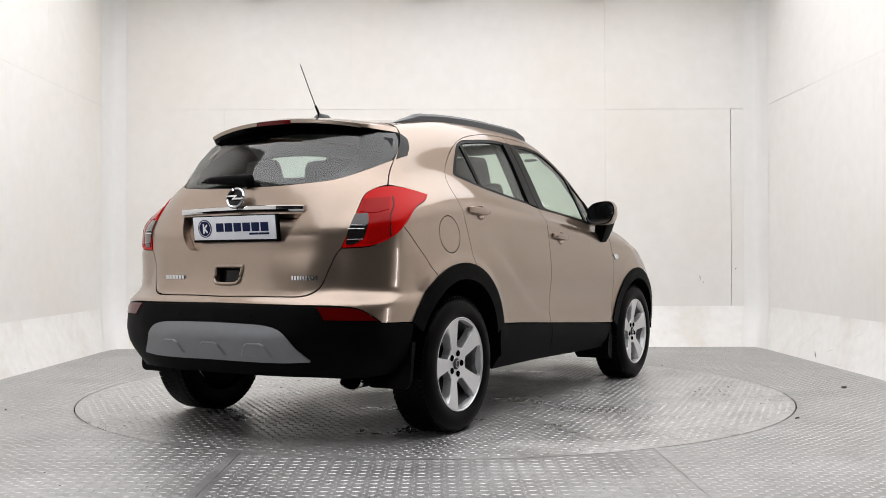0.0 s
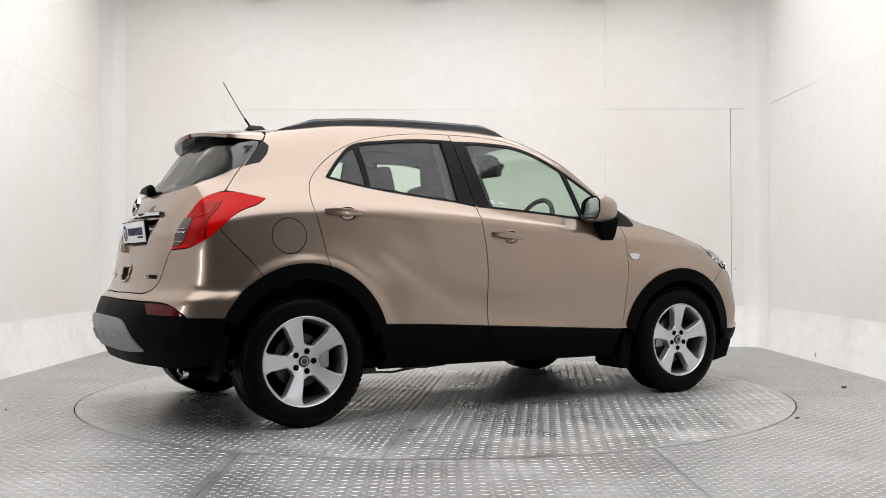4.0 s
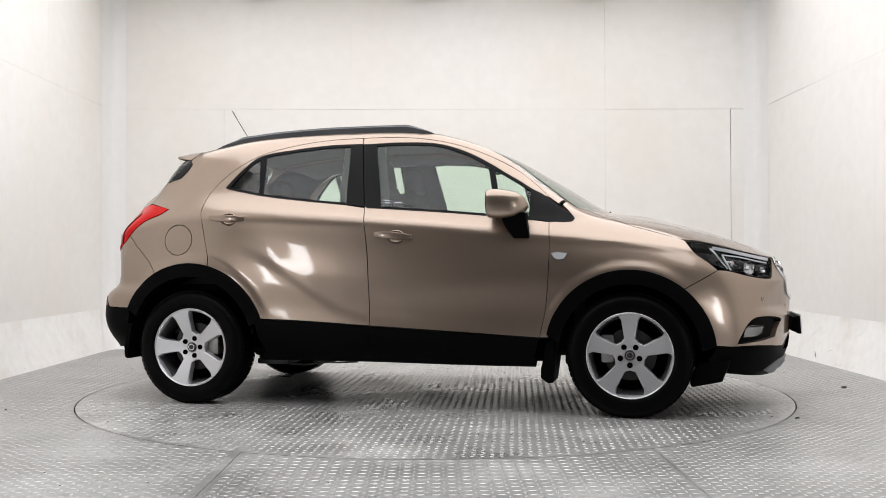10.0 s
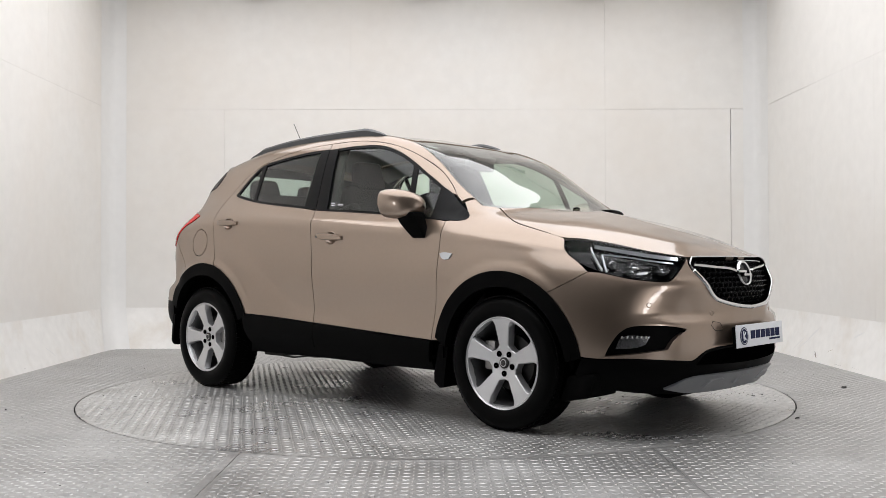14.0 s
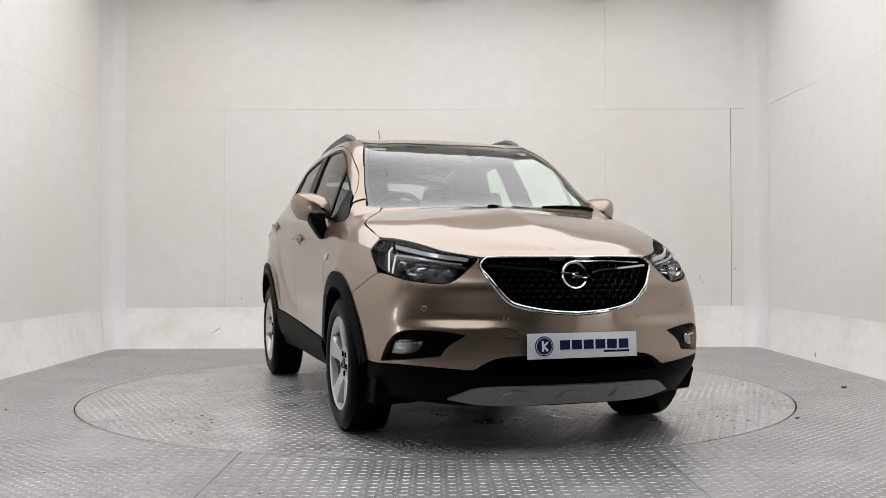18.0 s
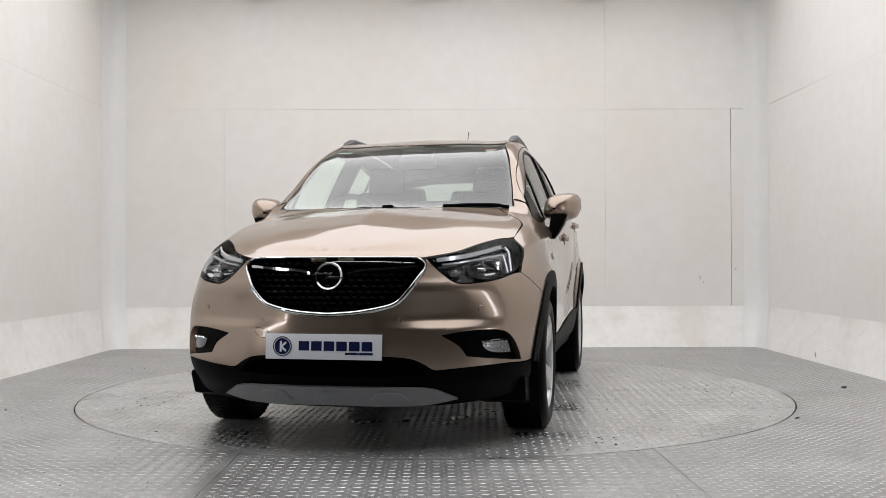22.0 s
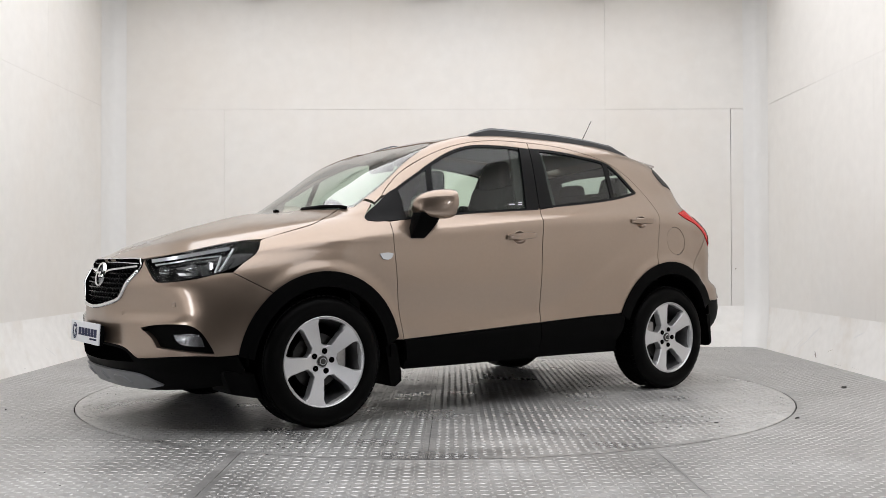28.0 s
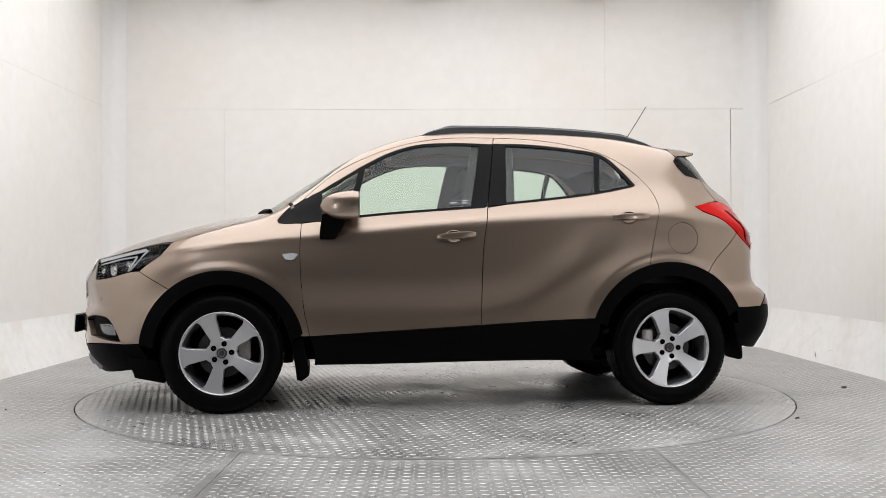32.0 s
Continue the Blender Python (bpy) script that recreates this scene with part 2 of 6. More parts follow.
def hall():
    """The dim hall behind the camera, closed by plain walls."""
    def slab(name, x0, x1, y0, y1, z0, z1, label, cat):
        v = [(x, y, z) for x in (x0, x1) for y in (y0, y1) for z in (z0, z1)]
        ob = mesh_object(name, v, [(0, 1, 3, 2), (4, 6, 7, 5), (0, 4, 5, 1), (2, 3, 7, 6), (0, 2, 6, 4), (1, 5, 7, 3)], M_HALL, smooth=False)
        tagged(ob, label, cat, kind="structure")
    h = CEILING
    slab("wall_front", -HALL_X, HALL_X, HALL_Y - .12, HALL_Y, 0, h, "plain dim grey wall closing the hall", "wall")
    for s in (-1, 1):
        a, b = sorted((s * HALL_X, s * (HALL_X + .12)))
        slab("wall_side", a, b, HALL_Y - .12, ROOM_Y, 0, h, "plain dim grey wall closing the hall", "wall")
        a, b = sorted((s * (XW + .125), s * (HALL_X + .12)))
        slab("wall_return", a, b, ROOM_Y, ROOM_Y + .1, 0, h - .002, "plain dim grey return wall of the studio bay", "wall")
    slab("ceiling_hall", -HALL_X, HALL_X, HALL_Y, LAMP_Y - .002, h + .002, h + .1, "plain dim hall ceiling", "ceiling")
    for s in (-1, 1):
        a, b = sorted((s * (XW + .102), s * HALL_X))
        slab("ceiling_hall", a, b, LAMP_Y, ROOM_Y, h + .002, h + .1, "plain dim hall ceiling", "ceiling")
    slab("floor_hall", -HALL_X - .1, HALL_X + .1, HALL_Y, ROOM_Y + .1, -.1, -.024, "plain dim grey hall floor", "floor")


M_HALL = material("dim_grey_paint", (0.055, 0.054, 0.053), 0.8, grain=0.05, scale=5)
hall()


def corner_strips():
    """Upright filler strips in the two far corners, from ceiling to floor."""
    for s in (-1, 1):
        v, f = [], []
        rows = 12
        for i in range(rows + 1):
            h = (0.0, 0.13, 0.26, COVE)[i] if i < 4 else COVE + (CEILING - COVE) * (i - 3) / (rows - 3)
            t = max(0.0, 1 - h / COVE) ** 1.25
            for du, dv in ((.16, .0015), (.07, .012), (.03, .04), (.010, .11), (.0015, .26)):
                v.append((s * (XW - DEEP_X * t - du), YW - DEEP_Y * t - dv, h))
        for i in range(rows):
            for k in range(4):
                a = i * 5 + k
                f.append((a, a + 1, a + 6, a + 5))
        ob = mesh_object("corner_trim", v, f, M_STRIP)
        tagged(ob, "white rounded filler strip in the wall corner", "trim", kind="structure")


corner_strips()


def ceiling():
    s = XW + 0.1
    v = [(-s, LAMP_Y, CEILING), (s, LAMP_Y, CEILING), (s, YW + .1, CEILING), (-s, YW + .1, CEILING)]
    v += [(x, y, z + 0.1) for x, y, z in v]
    ob = mesh_object("ceiling", v, [(3, 2, 1, 0), (4, 5, 6, 7), (0, 1, 5, 4), (1, 2, 6, 5), (2, 3, 7, 6), (3, 0, 4, 7)], M_CEIL, smooth=False)
    tagged(ob, "pale studio ceiling", "ceiling", kind="structure")
    lamp = new("ceiling_light")
    lamp.location = (SOFTBOX[0], SOFTBOX[1], CEILING)
    w, d = SOFTBOX[2], SOFTBOX[3]
    for q in (-1, 1):
        box("frame_rail", (q * (w / 2 + .008), 0, -.045), (.012, d + .028, .09), M_WALL, lamp)
        box("frame_rail", (0, q * (d / 2 + .008), -.045), (w, .012, .09), M_WALL, lamp)
    # unseen blocks, added to cast soft shadows on the back wall's top
    for x in (-1.76, -.08, 1.55):
        box("bracket", (x, YW - .14 - lamp.location.y, -.25), (.26, .20, .09), M_STEEL, lamp, bevel=.01)
    box("diffuser", (0, 0, -.075), (w, d, .006), M_WALL, lamp, label="stretched white fabric diffuser")
    tagged(lamp, "wide stretched fabric light ceiling above the turntable", "ceiling light")


ceiling()


# ---- floor and turntable ----
def flat_sheet(name, loops, holes, mat, parent, thick=0.006, top=0.0, cell=0.3):
    """A flat plate with holes, triangulated, with a rim that goes down."""
    pts, edges = [], []
    for loop in loops + holes:
        s = len(pts)
        pts += [Vector(p) for p in loop]
        edges += [(s + i, s + (i + 1) % len(loop)) for i in range(len(loop))]
    v, e, fs, *_ = delaunay_2d_cdt(pts, edges, [], 1, 1e-6)
    faces = []
    for f in fs:
        c = sum((v[i] for i in f), Vector((0, 0))) / len(f)
        if not any(inside(c, h) for h in holes) and any(inside(c, l) for l in loops):
            faces.append(tuple(f))
    verts = [(p.x, p.y, top) for p in v]
    n = len(verts)
    verts += [(p.x, p.y, top - thick) for p in v]
    rim = collections.Counter(tuple(sorted((f[i], f[(i + 1) % 3]))) for f in faces for i in range(3))
    out = [f if (v[f[1]] - v[f[0]]).cross(v[f[2]] - v[f[0]]) > 0 else f[::-1] for f in faces]
    for (a, b), k in rim.items():
        if k == 1:
            out.append((a, b, b + n, a + n))
    return mesh_object(name, verts, out, mat, parent, smooth=False)


def inside(p, poly):
    x, y, hit = p[0], p[1], False
    for (x1, y1), (x2, y2) in zip(poly, poly[1:] + poly[:1]):
        if (y1 > y) != (y2 > y) and x < (x2 - x1) * (y - y1) / (y2 - y1) + x1:
            hit = not hit
    return hit


def arc(r, a0, a1, n):
    return [(r * math.cos(radians(a0 + (a1 - a0) * i / n)), r * math.sin(radians(a0 + (a1 - a0) * i / n))) for i in range(n + 1)]


def lentils(name, keep, box2, turn, parent, top, pitch=0.0415):
    """Raised bars of a tread plate, alternating in direction, as one mesh."""
    L, W, H = 0.0160, 0.0072, 0.0018
    verts, faces = [], []
    c, s = math.cos(radians(turn)), math.sin(radians(turn))
    reach = max(abs(b) for b in box2) * 1.5
    n = int(reach / pitch) + 1
    for i in range(-n, n + 1):
        for j in range(-n, n + 1):
            u, v = i * pitch, j * pitch
            x, y = u * c - v * s, u * s + v * c
            if not (box2[0] < x < box2[1] and box2[2] < y < box2[3]) or not keep(x, y):
                continue
            a = radians(turn + (45 if (i + j) % 2 else -45))
            dx, dy = math.cos(a), math.sin(a)
            k = len(verts)
            for p, q in ((L, 0), (0, W), (-L, 0), (0, -W)):
                verts.append((x + dx * p - dy * q, y + dy * p + dx * q, top))
            for p, q in ((L * .7, 0), (0, W * .6), (-L * .7, 0), (0, -W * .6)):
                verts.append((x + dx * p - dy * q, y + dy * p + dx * q, top + H))
            faces += [(k + 4, k + 5, k + 6, k + 7)] + [(k + m, k + (m + 1) % 4, k + 4 + (m + 1) % 4, k + 4 + m) for m in range(4)]
    ob = mesh_object(name, verts, faces, M_LENTIL, parent, smooth=False)
    ob["kind"] = "stuff"
    return ob


SEAMS = (-0.862, 0.97)
FLOOR_Y = -8.8


def floor():
    f = new("floor")
    tagged(f, "worn grey steel tread plate floor in sheets", "floor", kind="structure")
    g, R = 0.0013, TABLE + 0.007
    ring = arc(R, 0, 360, 180)[:-1]
    edge = X0 + 0.05
    back_y = Y0 + 0.05
    stops = [(-edge, SEAMS[0] - g), (SEAMS[0] + g, SEAMS[1] - g), (SEAMS[1] + g, edge)]
    for k, (a, b) in enumerate(stops):
        if k == 1:
            top = [(x, y) for x, y in arc(R, -113.0, -63.8, 40)]
            top[0], top[-1] = (a, -math.sqrt(R * R - a * a)), (b, -math.sqrt(R * R - b * b))
            loop = [(a, FLOOR_Y)] + [(b, FLOOR_Y)] + top[::-1]
            flat_sheet("steel_sheet", [loop], [], M_FLOOR, f)
    # side sheets meet behind the turntable
    lx, rx = stops[0][1], stops[2][0]
    left_arc = [(x, y) for x, y in arc(R, 90, 270, 90) if x < lx or y > 0]
    left_loop = [(-edge, FLOOR_Y), (lx, FLOOR_Y), (lx, -math.sqrt(R * R - lx * lx))] + left_arc[::-1] + [(-g, R), (-g, back_y), (-edge, back_y)]
    flat_sheet("steel_sheet", [left_loop], [], M_FLOOR, f)
    right_arc = [(x, y) for x, y in arc(R, -90, 90, 90) if x > rx or y > 0]
    right_loop = [(edge, FLOOR_Y), (edge, back_y), (g, back_y), (g, R)] + right_arc[::-1] + [(rx, -math.sqrt(R * R - rx * rx)), (rx, FLOOR_Y)]
    flat_sheet("steel_sheet", [right_loop], [], M_FLOOR, f)
    lentils("tread_relief", lambda x, y: x * x + y * y > 2.23 ** 2 and all(abs(x - s) > 0.02 for s in SEAMS), (-X0, X0, -4.4, Y0), 45, f, 0.0)
    mesh_object("sub_floor", [(-4, FLOOR_Y, -0.02), (4, FLOOR_Y, -0.02), (4, 4, -0.02), (-4, 4, -0.02)], [(0, 1, 2, 3)], M_SEAM, f, smooth=False)


floor()


def stand_light(x, y, a):
    s = new("studio_light")
    s.matrix_world = pose(x, y, 0, 0, 0, -a)
    box("softbox", (0, -.09, .86), (.28, .14, 1.03), M_BLACK, s, bevel=.02)
    box("front_fabric", (0, -.016, .86), (.24, .004, .97), M_WHITE, s)
    tube("pole", [(0, -.18, .10), (0, -.18, 1.2)], .014, M_BLACK, s)
    for k in range(3):
        t = 2 * math.pi * k / 3 + .5
        tube("leg", [(0, -.18, .32), (.33 * math.cos(t), -.18 + .33 * math.sin(t), .006)], .009, M_BLACK, s)
    tagged(s, "upright black softbox with white front on a stand", "studio light", "studio lights")


for sx, sy, sa in STANDS:
    stand_light(sx, sy, sa)



def scuffs():
    """Marks left on the coves and boards."""
    def mark(wall, place, deep, p0, p1, wide, mat):
        def lift(a, h):
            return Vector(place(a, h, deep * max(0.0, 1 - h / COVE) ** 1.25 + .0012))
        n, rows = 8, []
        for k in range(n + 1):
            t = k / n
            w = wide * (0.25 + math.sin(math.pi * t)) * 0.8
            a, h = p0[0] + (p1[0] - p0[0]) * t + .006 * math.sin(5 * t), p0[1] + (p1[1] - p0[1]) * t
            rows += [lift(a - w / 2, h), lift(a + w / 2, h)]
        mesh_object("scuff", rows, [(2 * k, 2 * k + 1, 2 * k + 3, 2 * k + 2) for k in range(n)], mat, wall)
    rp = lambda a, h, d: (XW - d, a, h)
    bp = lambda a, h, d: (a, YW - d, h)
    for p0, p1, w, m in (((1.63, .033), (1.70, .082), .028, M_SCUFF), ((2.07, .067), (1.88, .171), .035, M_STRIP), ((1.90, .16), (1.71, .288), .05, M_STRIP), ((2.16, .06), (1.98, .19), .02, M_STRIP),
                         ((1.25, .02), (1.12, .028), .02, M_SCUFF), ((.95, .03), (.80, .024), .015, M_SCUFF), ((1.45, .10), (1.36, .13), .016, M_STAIN), ((3.10, .036), (3.12, .05), .02, M_SCUFF),
                         ((.40, .20), (.28, .26), .03, M_STAIN), ((1.05, .24), (.90, .30), .05, M_STRIP)):
        mark(right, rp, DEEP_X, p0, p1, w, m)
    lp = lambda a, h, d: (-XW + d, a, h)
    for p0, p1, w, m in (((2.4, .09), (2.3, .16), .03, M_STRIP), ((1.7, .06), (1.55, .15), .03, M_STRIP), ((1.1, .03), (.98, .035), .014, M_SCUFF), ((.6, .12), (.5, .2), .04, M_STAIN)):
        mark(left, lp, DEEP_X, p0, p1, w, m)
    for p0, p1, w, m in (((2.615, .64), (2.625, .70), .012, M_STAIN), ((2.65, .615), (2.66, .63), .01, M_SCUFF), ((-1.93, .46), (-1.92, .50), .012, M_STAIN), ((2.97, .75), (2.98, .765), .009, M_SCUFF),
                         ((-1.2, .12), (-1.05, .16), .03, M_STRIP), ((-2.2, .14), (-2.1, .2), .02, M_STAIN)):
        mark(back, bp, DEEP_Y, p0, p1, w, m)


M_STAIN = material("pale_brown_stain", (0.55, 0.50, 0.44), 0.6)
scuffs()


def flake(bm, x, y, z, size, rng):
    """A thin torn flake with an uneven outline."""
    n = rng.randint(5, 7)
    turn, wide = rng.uniform(0, math.pi), rng.uniform(.25, .6)
    low, top = [], []
    for k in range(n):
        t = 2 * math.pi * k / n
        r = size * rng.uniform(.6, 1.1)
        u, v = r * math.cos(t), r * wide * math.sin(t)
        p = (x + u * math.cos(turn) - v * math.sin(turn), y + u * math.sin(turn) + v * math.cos(turn))
        low.append(bm.verts.new((*p, z)))
        top.append(bm.verts.new((x + (p[0] - x) * .8, y + (p[1] - y) * .8, z + size * rng.uniform(.12, .3))))
    bm.faces.new(top)
    bm.faces.new(low[::-1])
    for k in range(n):
        bm.faces.new((low[k], low[(k + 1) % n], top[(k + 1) % n], top[k]))


def debris():
    rng = random.Random(5)
    for x, y, size in ((2.677, .021, .045), (1.911, -1.186, .026), (2.12, 3.03, .016), (1.81, 1.42, .014), (-2.22, -1.85, .022), (-2.39, 1.30, .016), (-2.30, 1.33, .016), (-2.45, -.78, .022)):
        bm = bmesh.new()
        flake(bm, x, y, 0.0, size, rng)
        tagged(part("scrap", bm, M_SCRAP), "small dark torn scrap lying on the steel floor", "scrap", "scraps on the floor")
    bm = bmesh.new()
    for k in range(170):
        x, y = rng.uniform(-3.05, 3.05), rng.uniform(-4.2, 3.0)
        if x * x + y * y > 2.24 ** 2:
            flake(bm, x, y, 0.0, rng.uniform(.003, .009), rng)
    tagged(part("grit", bm, M_SCRAP), "scattered dark grit on the steel floor", "grit", kind="stuff")


M_SCRAP = material("dark_scrap", (0.03, 0.028, 0.026), 0.8, grain=0.2, scale=200)
debris()

turntable = new("turntable")
tagged(turntable, "round steel tread plate turntable set flush in the floor", "turntable")


def build_turntable():
    R, g = TABLE, 0.0012
    for a0, a1 in ((54.0, 234.0), (234.0, 414.0)):
        m = radians((a0 + a1) / 2)
        off = (g * math.cos(m), g * math.sin(m))
        loop = [(x + off[0], y + off[1]) for x, y in arc(R - g, a0, a1, 90)]
        flat_sheet("steel_sheet", [loop], [], M_DECK, turntable, 0.012)
    nx, ny = -math.sin(radians(54)), math.cos(radians(54))
    lentils("tread_relief", lambda x, y: x * x + y * y < 2.17 ** 2 and x * nx + y * ny > 0.015, (-2.2, 2.2, -2.2, 2.2), 54, turntable, 0.0)
    lentils("tread_relief", lambda x, y: x * x + y * y < 2.17 ** 2 and x * nx + y * ny < -0.015, (-2.2, 2.2, -2.2, 2.2), 9, turntable, 0.0)
    rng = random.Random(9)
    bm = bmesh.new()
    for k in range(150):
        t, r = rng.uniform(0, 2 * math.pi), 2.15 * math.sqrt(rng.random())
        flake(bm, r * math.cos(t), r * math.sin(t), 0.0, rng.uniform(.003, .011), rng)
    for cx, cy in ((.9, -1.55), (-.35, 1.75), (1.55, 1.1)):
        for k in range(26):
            flake(bm, cx + rng.gauss(0, .16), cy + rng.gauss(0, .10), 0.0, rng.uniform(.004, .014), rng)
    ob = part("grit", bm, M_SCRAP, turntable)
    ob["kind"] = "stuff"


build_turntable()


def catmull(a, b, c, d, t):
    return 0.5 * (2 * b + (c - a) * t + (2 * a - 5 * b + 4 * c - d) * t * t + (3 * b - a - 3 * c + d) * t ** 3)


def refine(rows, n, axis):
    """Smooth in-between rows of a control net along one axis."""
    net = np.moveaxis(rows, axis, 0)
    pad = np.concatenate([2 * net[:1] - net[1:2], net, 2 * net[-1:] - net[-2:-1]])
    out = []
    for i in range(len(net) - 1):
        for k in range(n):
            out.append(catmull(pad[i], pad[i + 1], pad[i + 2], pad[i + 3], k / n))
    out.append(net[-1])
    return np.moveaxis(np.array(out), 0, axis)


def line(xs, ys, zs):
    return np.array([xs, ys, zs], float).T


def hull(n_up, n_along):
    """The car's smooth outer form: feature lines from front centre round the left side to rear centre."""
    A = line([2.07, 2.06, 2.01, 1.92, 1.78, 1.6, 1.28, 1.0, .78, .5, .1, -.4, -.9, -1.24, -1.58, -1.83, -1.95, -2.0, -2.01],
             [0, .2, .4, .6, .75, .82, .83, .82, .815, .81, .81, .81, .82, .83, .82, .70, .5, .28, 0],
             [.19, .19, .195, .21, .23, .25, .25, .245, .245, .245, .25, .255, .25, .28, .3, .31, .31, .31, .31])
    B = line([2.155, 2.145, 2.105, 2.018, 1.865, 1.62, 1.28, 1, .78, .5, .1, -.4, -.9, -1.24, -1.58, -1.85, -1.985, -2.045, -2.06],
             [0, .2, .4, .61, .78, .86, .875, .87, .865, .865, .865, .865, .87, .875, .865, .78, .54, .28, 0],
             [.34, .34, .34, .35, .37, .38, .39, .38, .38, .38, .38, .39, .4, .41, .42, .43, .44, .44, .44])
    C = line([2.175, 2.165, 2.12, 2.025, 1.865, 1.62, 1.28, 1, .78, .5, .1, -.4, -.9, -1.24, -1.58, -1.845, -1.99, -2.05, -2.07],
             [0, .2, .4, .61, .78, .87, .885, .875, .868, .862, .86, .865, .88, .888, .875, .79, .55, .28, 0],
             [.56, .56, .565, .575, .585, .6, .62, .6, .58, .57, .57, .58, .61, .63, .61, .58, .56, .55, .55])
    D = line([2.16, 2.145, 2.09, 1.98, 1.825, 1.59, 1.28, 1, .78, .5, .1, -.4, -.9, -1.24, -1.55, -1.79, -1.92, -1.965, -1.975],
             [0, .2, .4, .6, .755, .85, .882, .88, .878, .873, .87, .875, .885, .885, .865, .80, .57, .29, 0],
             [.71, .71, .715, .73, .75, .77, .79, .78, .77, .76, .76, .78, .8, .82, .80, .77, .76, .76, .76])
    E = line([2.11, 2.095, 2.04, 1.91, 1.76, 1.54, 1.28, 1, .78, .5, .1, -.4, -.9, -1.24, -1.5, -1.735, -1.875, -1.92, -1.935],
             [0, .2, .4, .59, .705, .79, .832, .838, .842, .846, .85, .852, .85, .842, .83, .785, .56, .29, 0],
             [.845, .845, .85, .865, .885, .92, .955, .985, .998, 1.015, 1.05, 1.085, 1.115, 1.125, 1.10, 1.05, 1.01, 1.0, 1.0])
    F = line([2.03, 2.01, 1.95, 1.81, 1.66, 1.46, 1.25, 1.0, .78, .5, .1, -.4, -.9, -1.2, -1.43, -1.60, -1.765, -1.82, -1.84],
             [0, .2, .4, .57, .65, .70, .735, .765, .79, .80, .80, .80, .78, .74, .73, .70, .53, .28, 0],
             [.885, .885, .89, .91, .945, .995, 1.04, 1.07, 1.075, 1.09, 1.13, 1.175, 1.23, 1.275, 1.25, 1.21, 1.21, 1.205, 1.2])
    I = line([2.03, 1.94, 1.82, 1.70, 1.57, 1.44, 1.3, 1.13, .86, .54, .10, -.4, -.9, -1.25, -1.56, -1.63, -1.7, -1.765, -1.83],
             [0] * 19,
             [.885, .925, .97, 1.015, 1.05, 1.085, 1.115, 1.135, 1.30, 1.475, 1.615, 1.65, 1.632, 1.605, 1.56, 1.47, 1.38, 1.29, 1.2])
    D[:5, 0] += (.008, .008, .008, .006, .004)
    C[:5, 0] -= (.006, .006, .006, .005, .003)
    G, H = F + (I - F) * 0.33, F + (I - F) * 0.67
    lift = np.sin(np.linspace(0, math.pi, 9))[1:8] ** 1.3
    G[1:8, 2] += 0.020 * lift
    H[1:8, 2] += 0.013 * lift
    G[7:16] = line([1.01, .80, .50, .08, -.4, -.9, -1.2, -1.45, -1.58], [.69, .665, .63, .61, .605, .605, .60, .60, .585],
                   [1.115, 1.24, 1.435, 1.56, 1.575, 1.56, 1.525, 1.46, 1.36])
    H[7:16] = line([1.09, .85, .54, .10, -.4, -.9, -1.22, -1.51, -1.62], [.38, .385, .39, .39, .39, .39, .38, .37, .33],
                   [1.135, 1.285, 1.47, 1.60, 1.63, 1.61, 1.57, 1.525, 1.44])
    # one more line below the shoulder keeps its roll even
    DE = catmull(C, D, E, F, .65)
    net = refine(refine(np.array([A, B, C, D, DE, E, F, G, H, I]), n_up, 0), n_along, 1)
    net[:, 0, 1] = net[:, -1, 1] = net[-1, :, 1] = 0
    x, y, z = net[..., 0], net[..., 1], net[..., 2]
    # swept hollow across the rear door, running out along the sill
    zc = np.interp(x, [-.95, -.80, -.65, -.5, -.35, -.2, 0, .3, .6], [.95, .88, .78, .68, .60, .555, .525, .505, .495])
    win = np.clip((x + 1.0) / .25, 0, 1) * np.clip((.55 - x) / .6, 0, 1) * (y > .8)
    s = z - zc
    net[..., 1] -= .008 * win * np.exp(-(s / np.where(s > 0, .14, .055)) ** 2)
    # flared lips round the wheel openings
    for cx, cz, r0, out in ((1.275, .337, .44, .010), (-1.272, .362, .455, .013)):
        d = np.hypot(x - cx, z - cz) - r0
        t = np.clip((.074 - d) / .064, 0, 1)
        net[..., 1] += out * t * t * (3 - 2 * t) * (y > .6) * np.clip((z - .42) / .2, 0, 1) * np.clip((1.80 - np.abs(x)) / .30, 0, 1)
    # hollow beside the tail lamps
    net[..., 0] += .006 * np.exp(-((y - .575) / .07) ** 2) * np.clip((z - .70) / .12, 0, 1) * np.clip((1.16 - z) / .1, 0, 1) * (x < -1.6)

    def bump(c, w):
        return np.exp(-((z - c) / w) ** 2)
    # ledge and hollow across the front bumper
    nose = np.clip((x - 1.65) / .2, 0, 1) * np.clip((y - .18) / .25, 0, 1) * np.clip((.79 - y) / .24, 0, 1)

    def step(u):
        return 1 / (1 + np.exp(-np.clip(u, -40, 40)))
    under = step((z - .566) / .011) * step((.700 - z) / .014)
    net[..., 0] += nose * (.009 * bump(.726, .028) - under * (.006 + .30 * np.clip(.70 - z, 0, .13)) + .008 * bump(.552, .016))
    # undercut of the rear bumper corners below the lamps
    heel = np.clip((-1.56 - x) / .1, 0, 1) * np.clip((y - .45) / .15, 0, 1) * step((z - .685) / .010) * step((.872 - z) / .014) * (.003 + .12 * np.clip(.872 - z, 0, .18))
    net[..., 0] += heel
    net[..., 1] -= .6 * heel
    # step of the rear bumper below the tailgate
    tail = np.clip((-1.55 - x) / .25, 0, 1) * (z < .9)
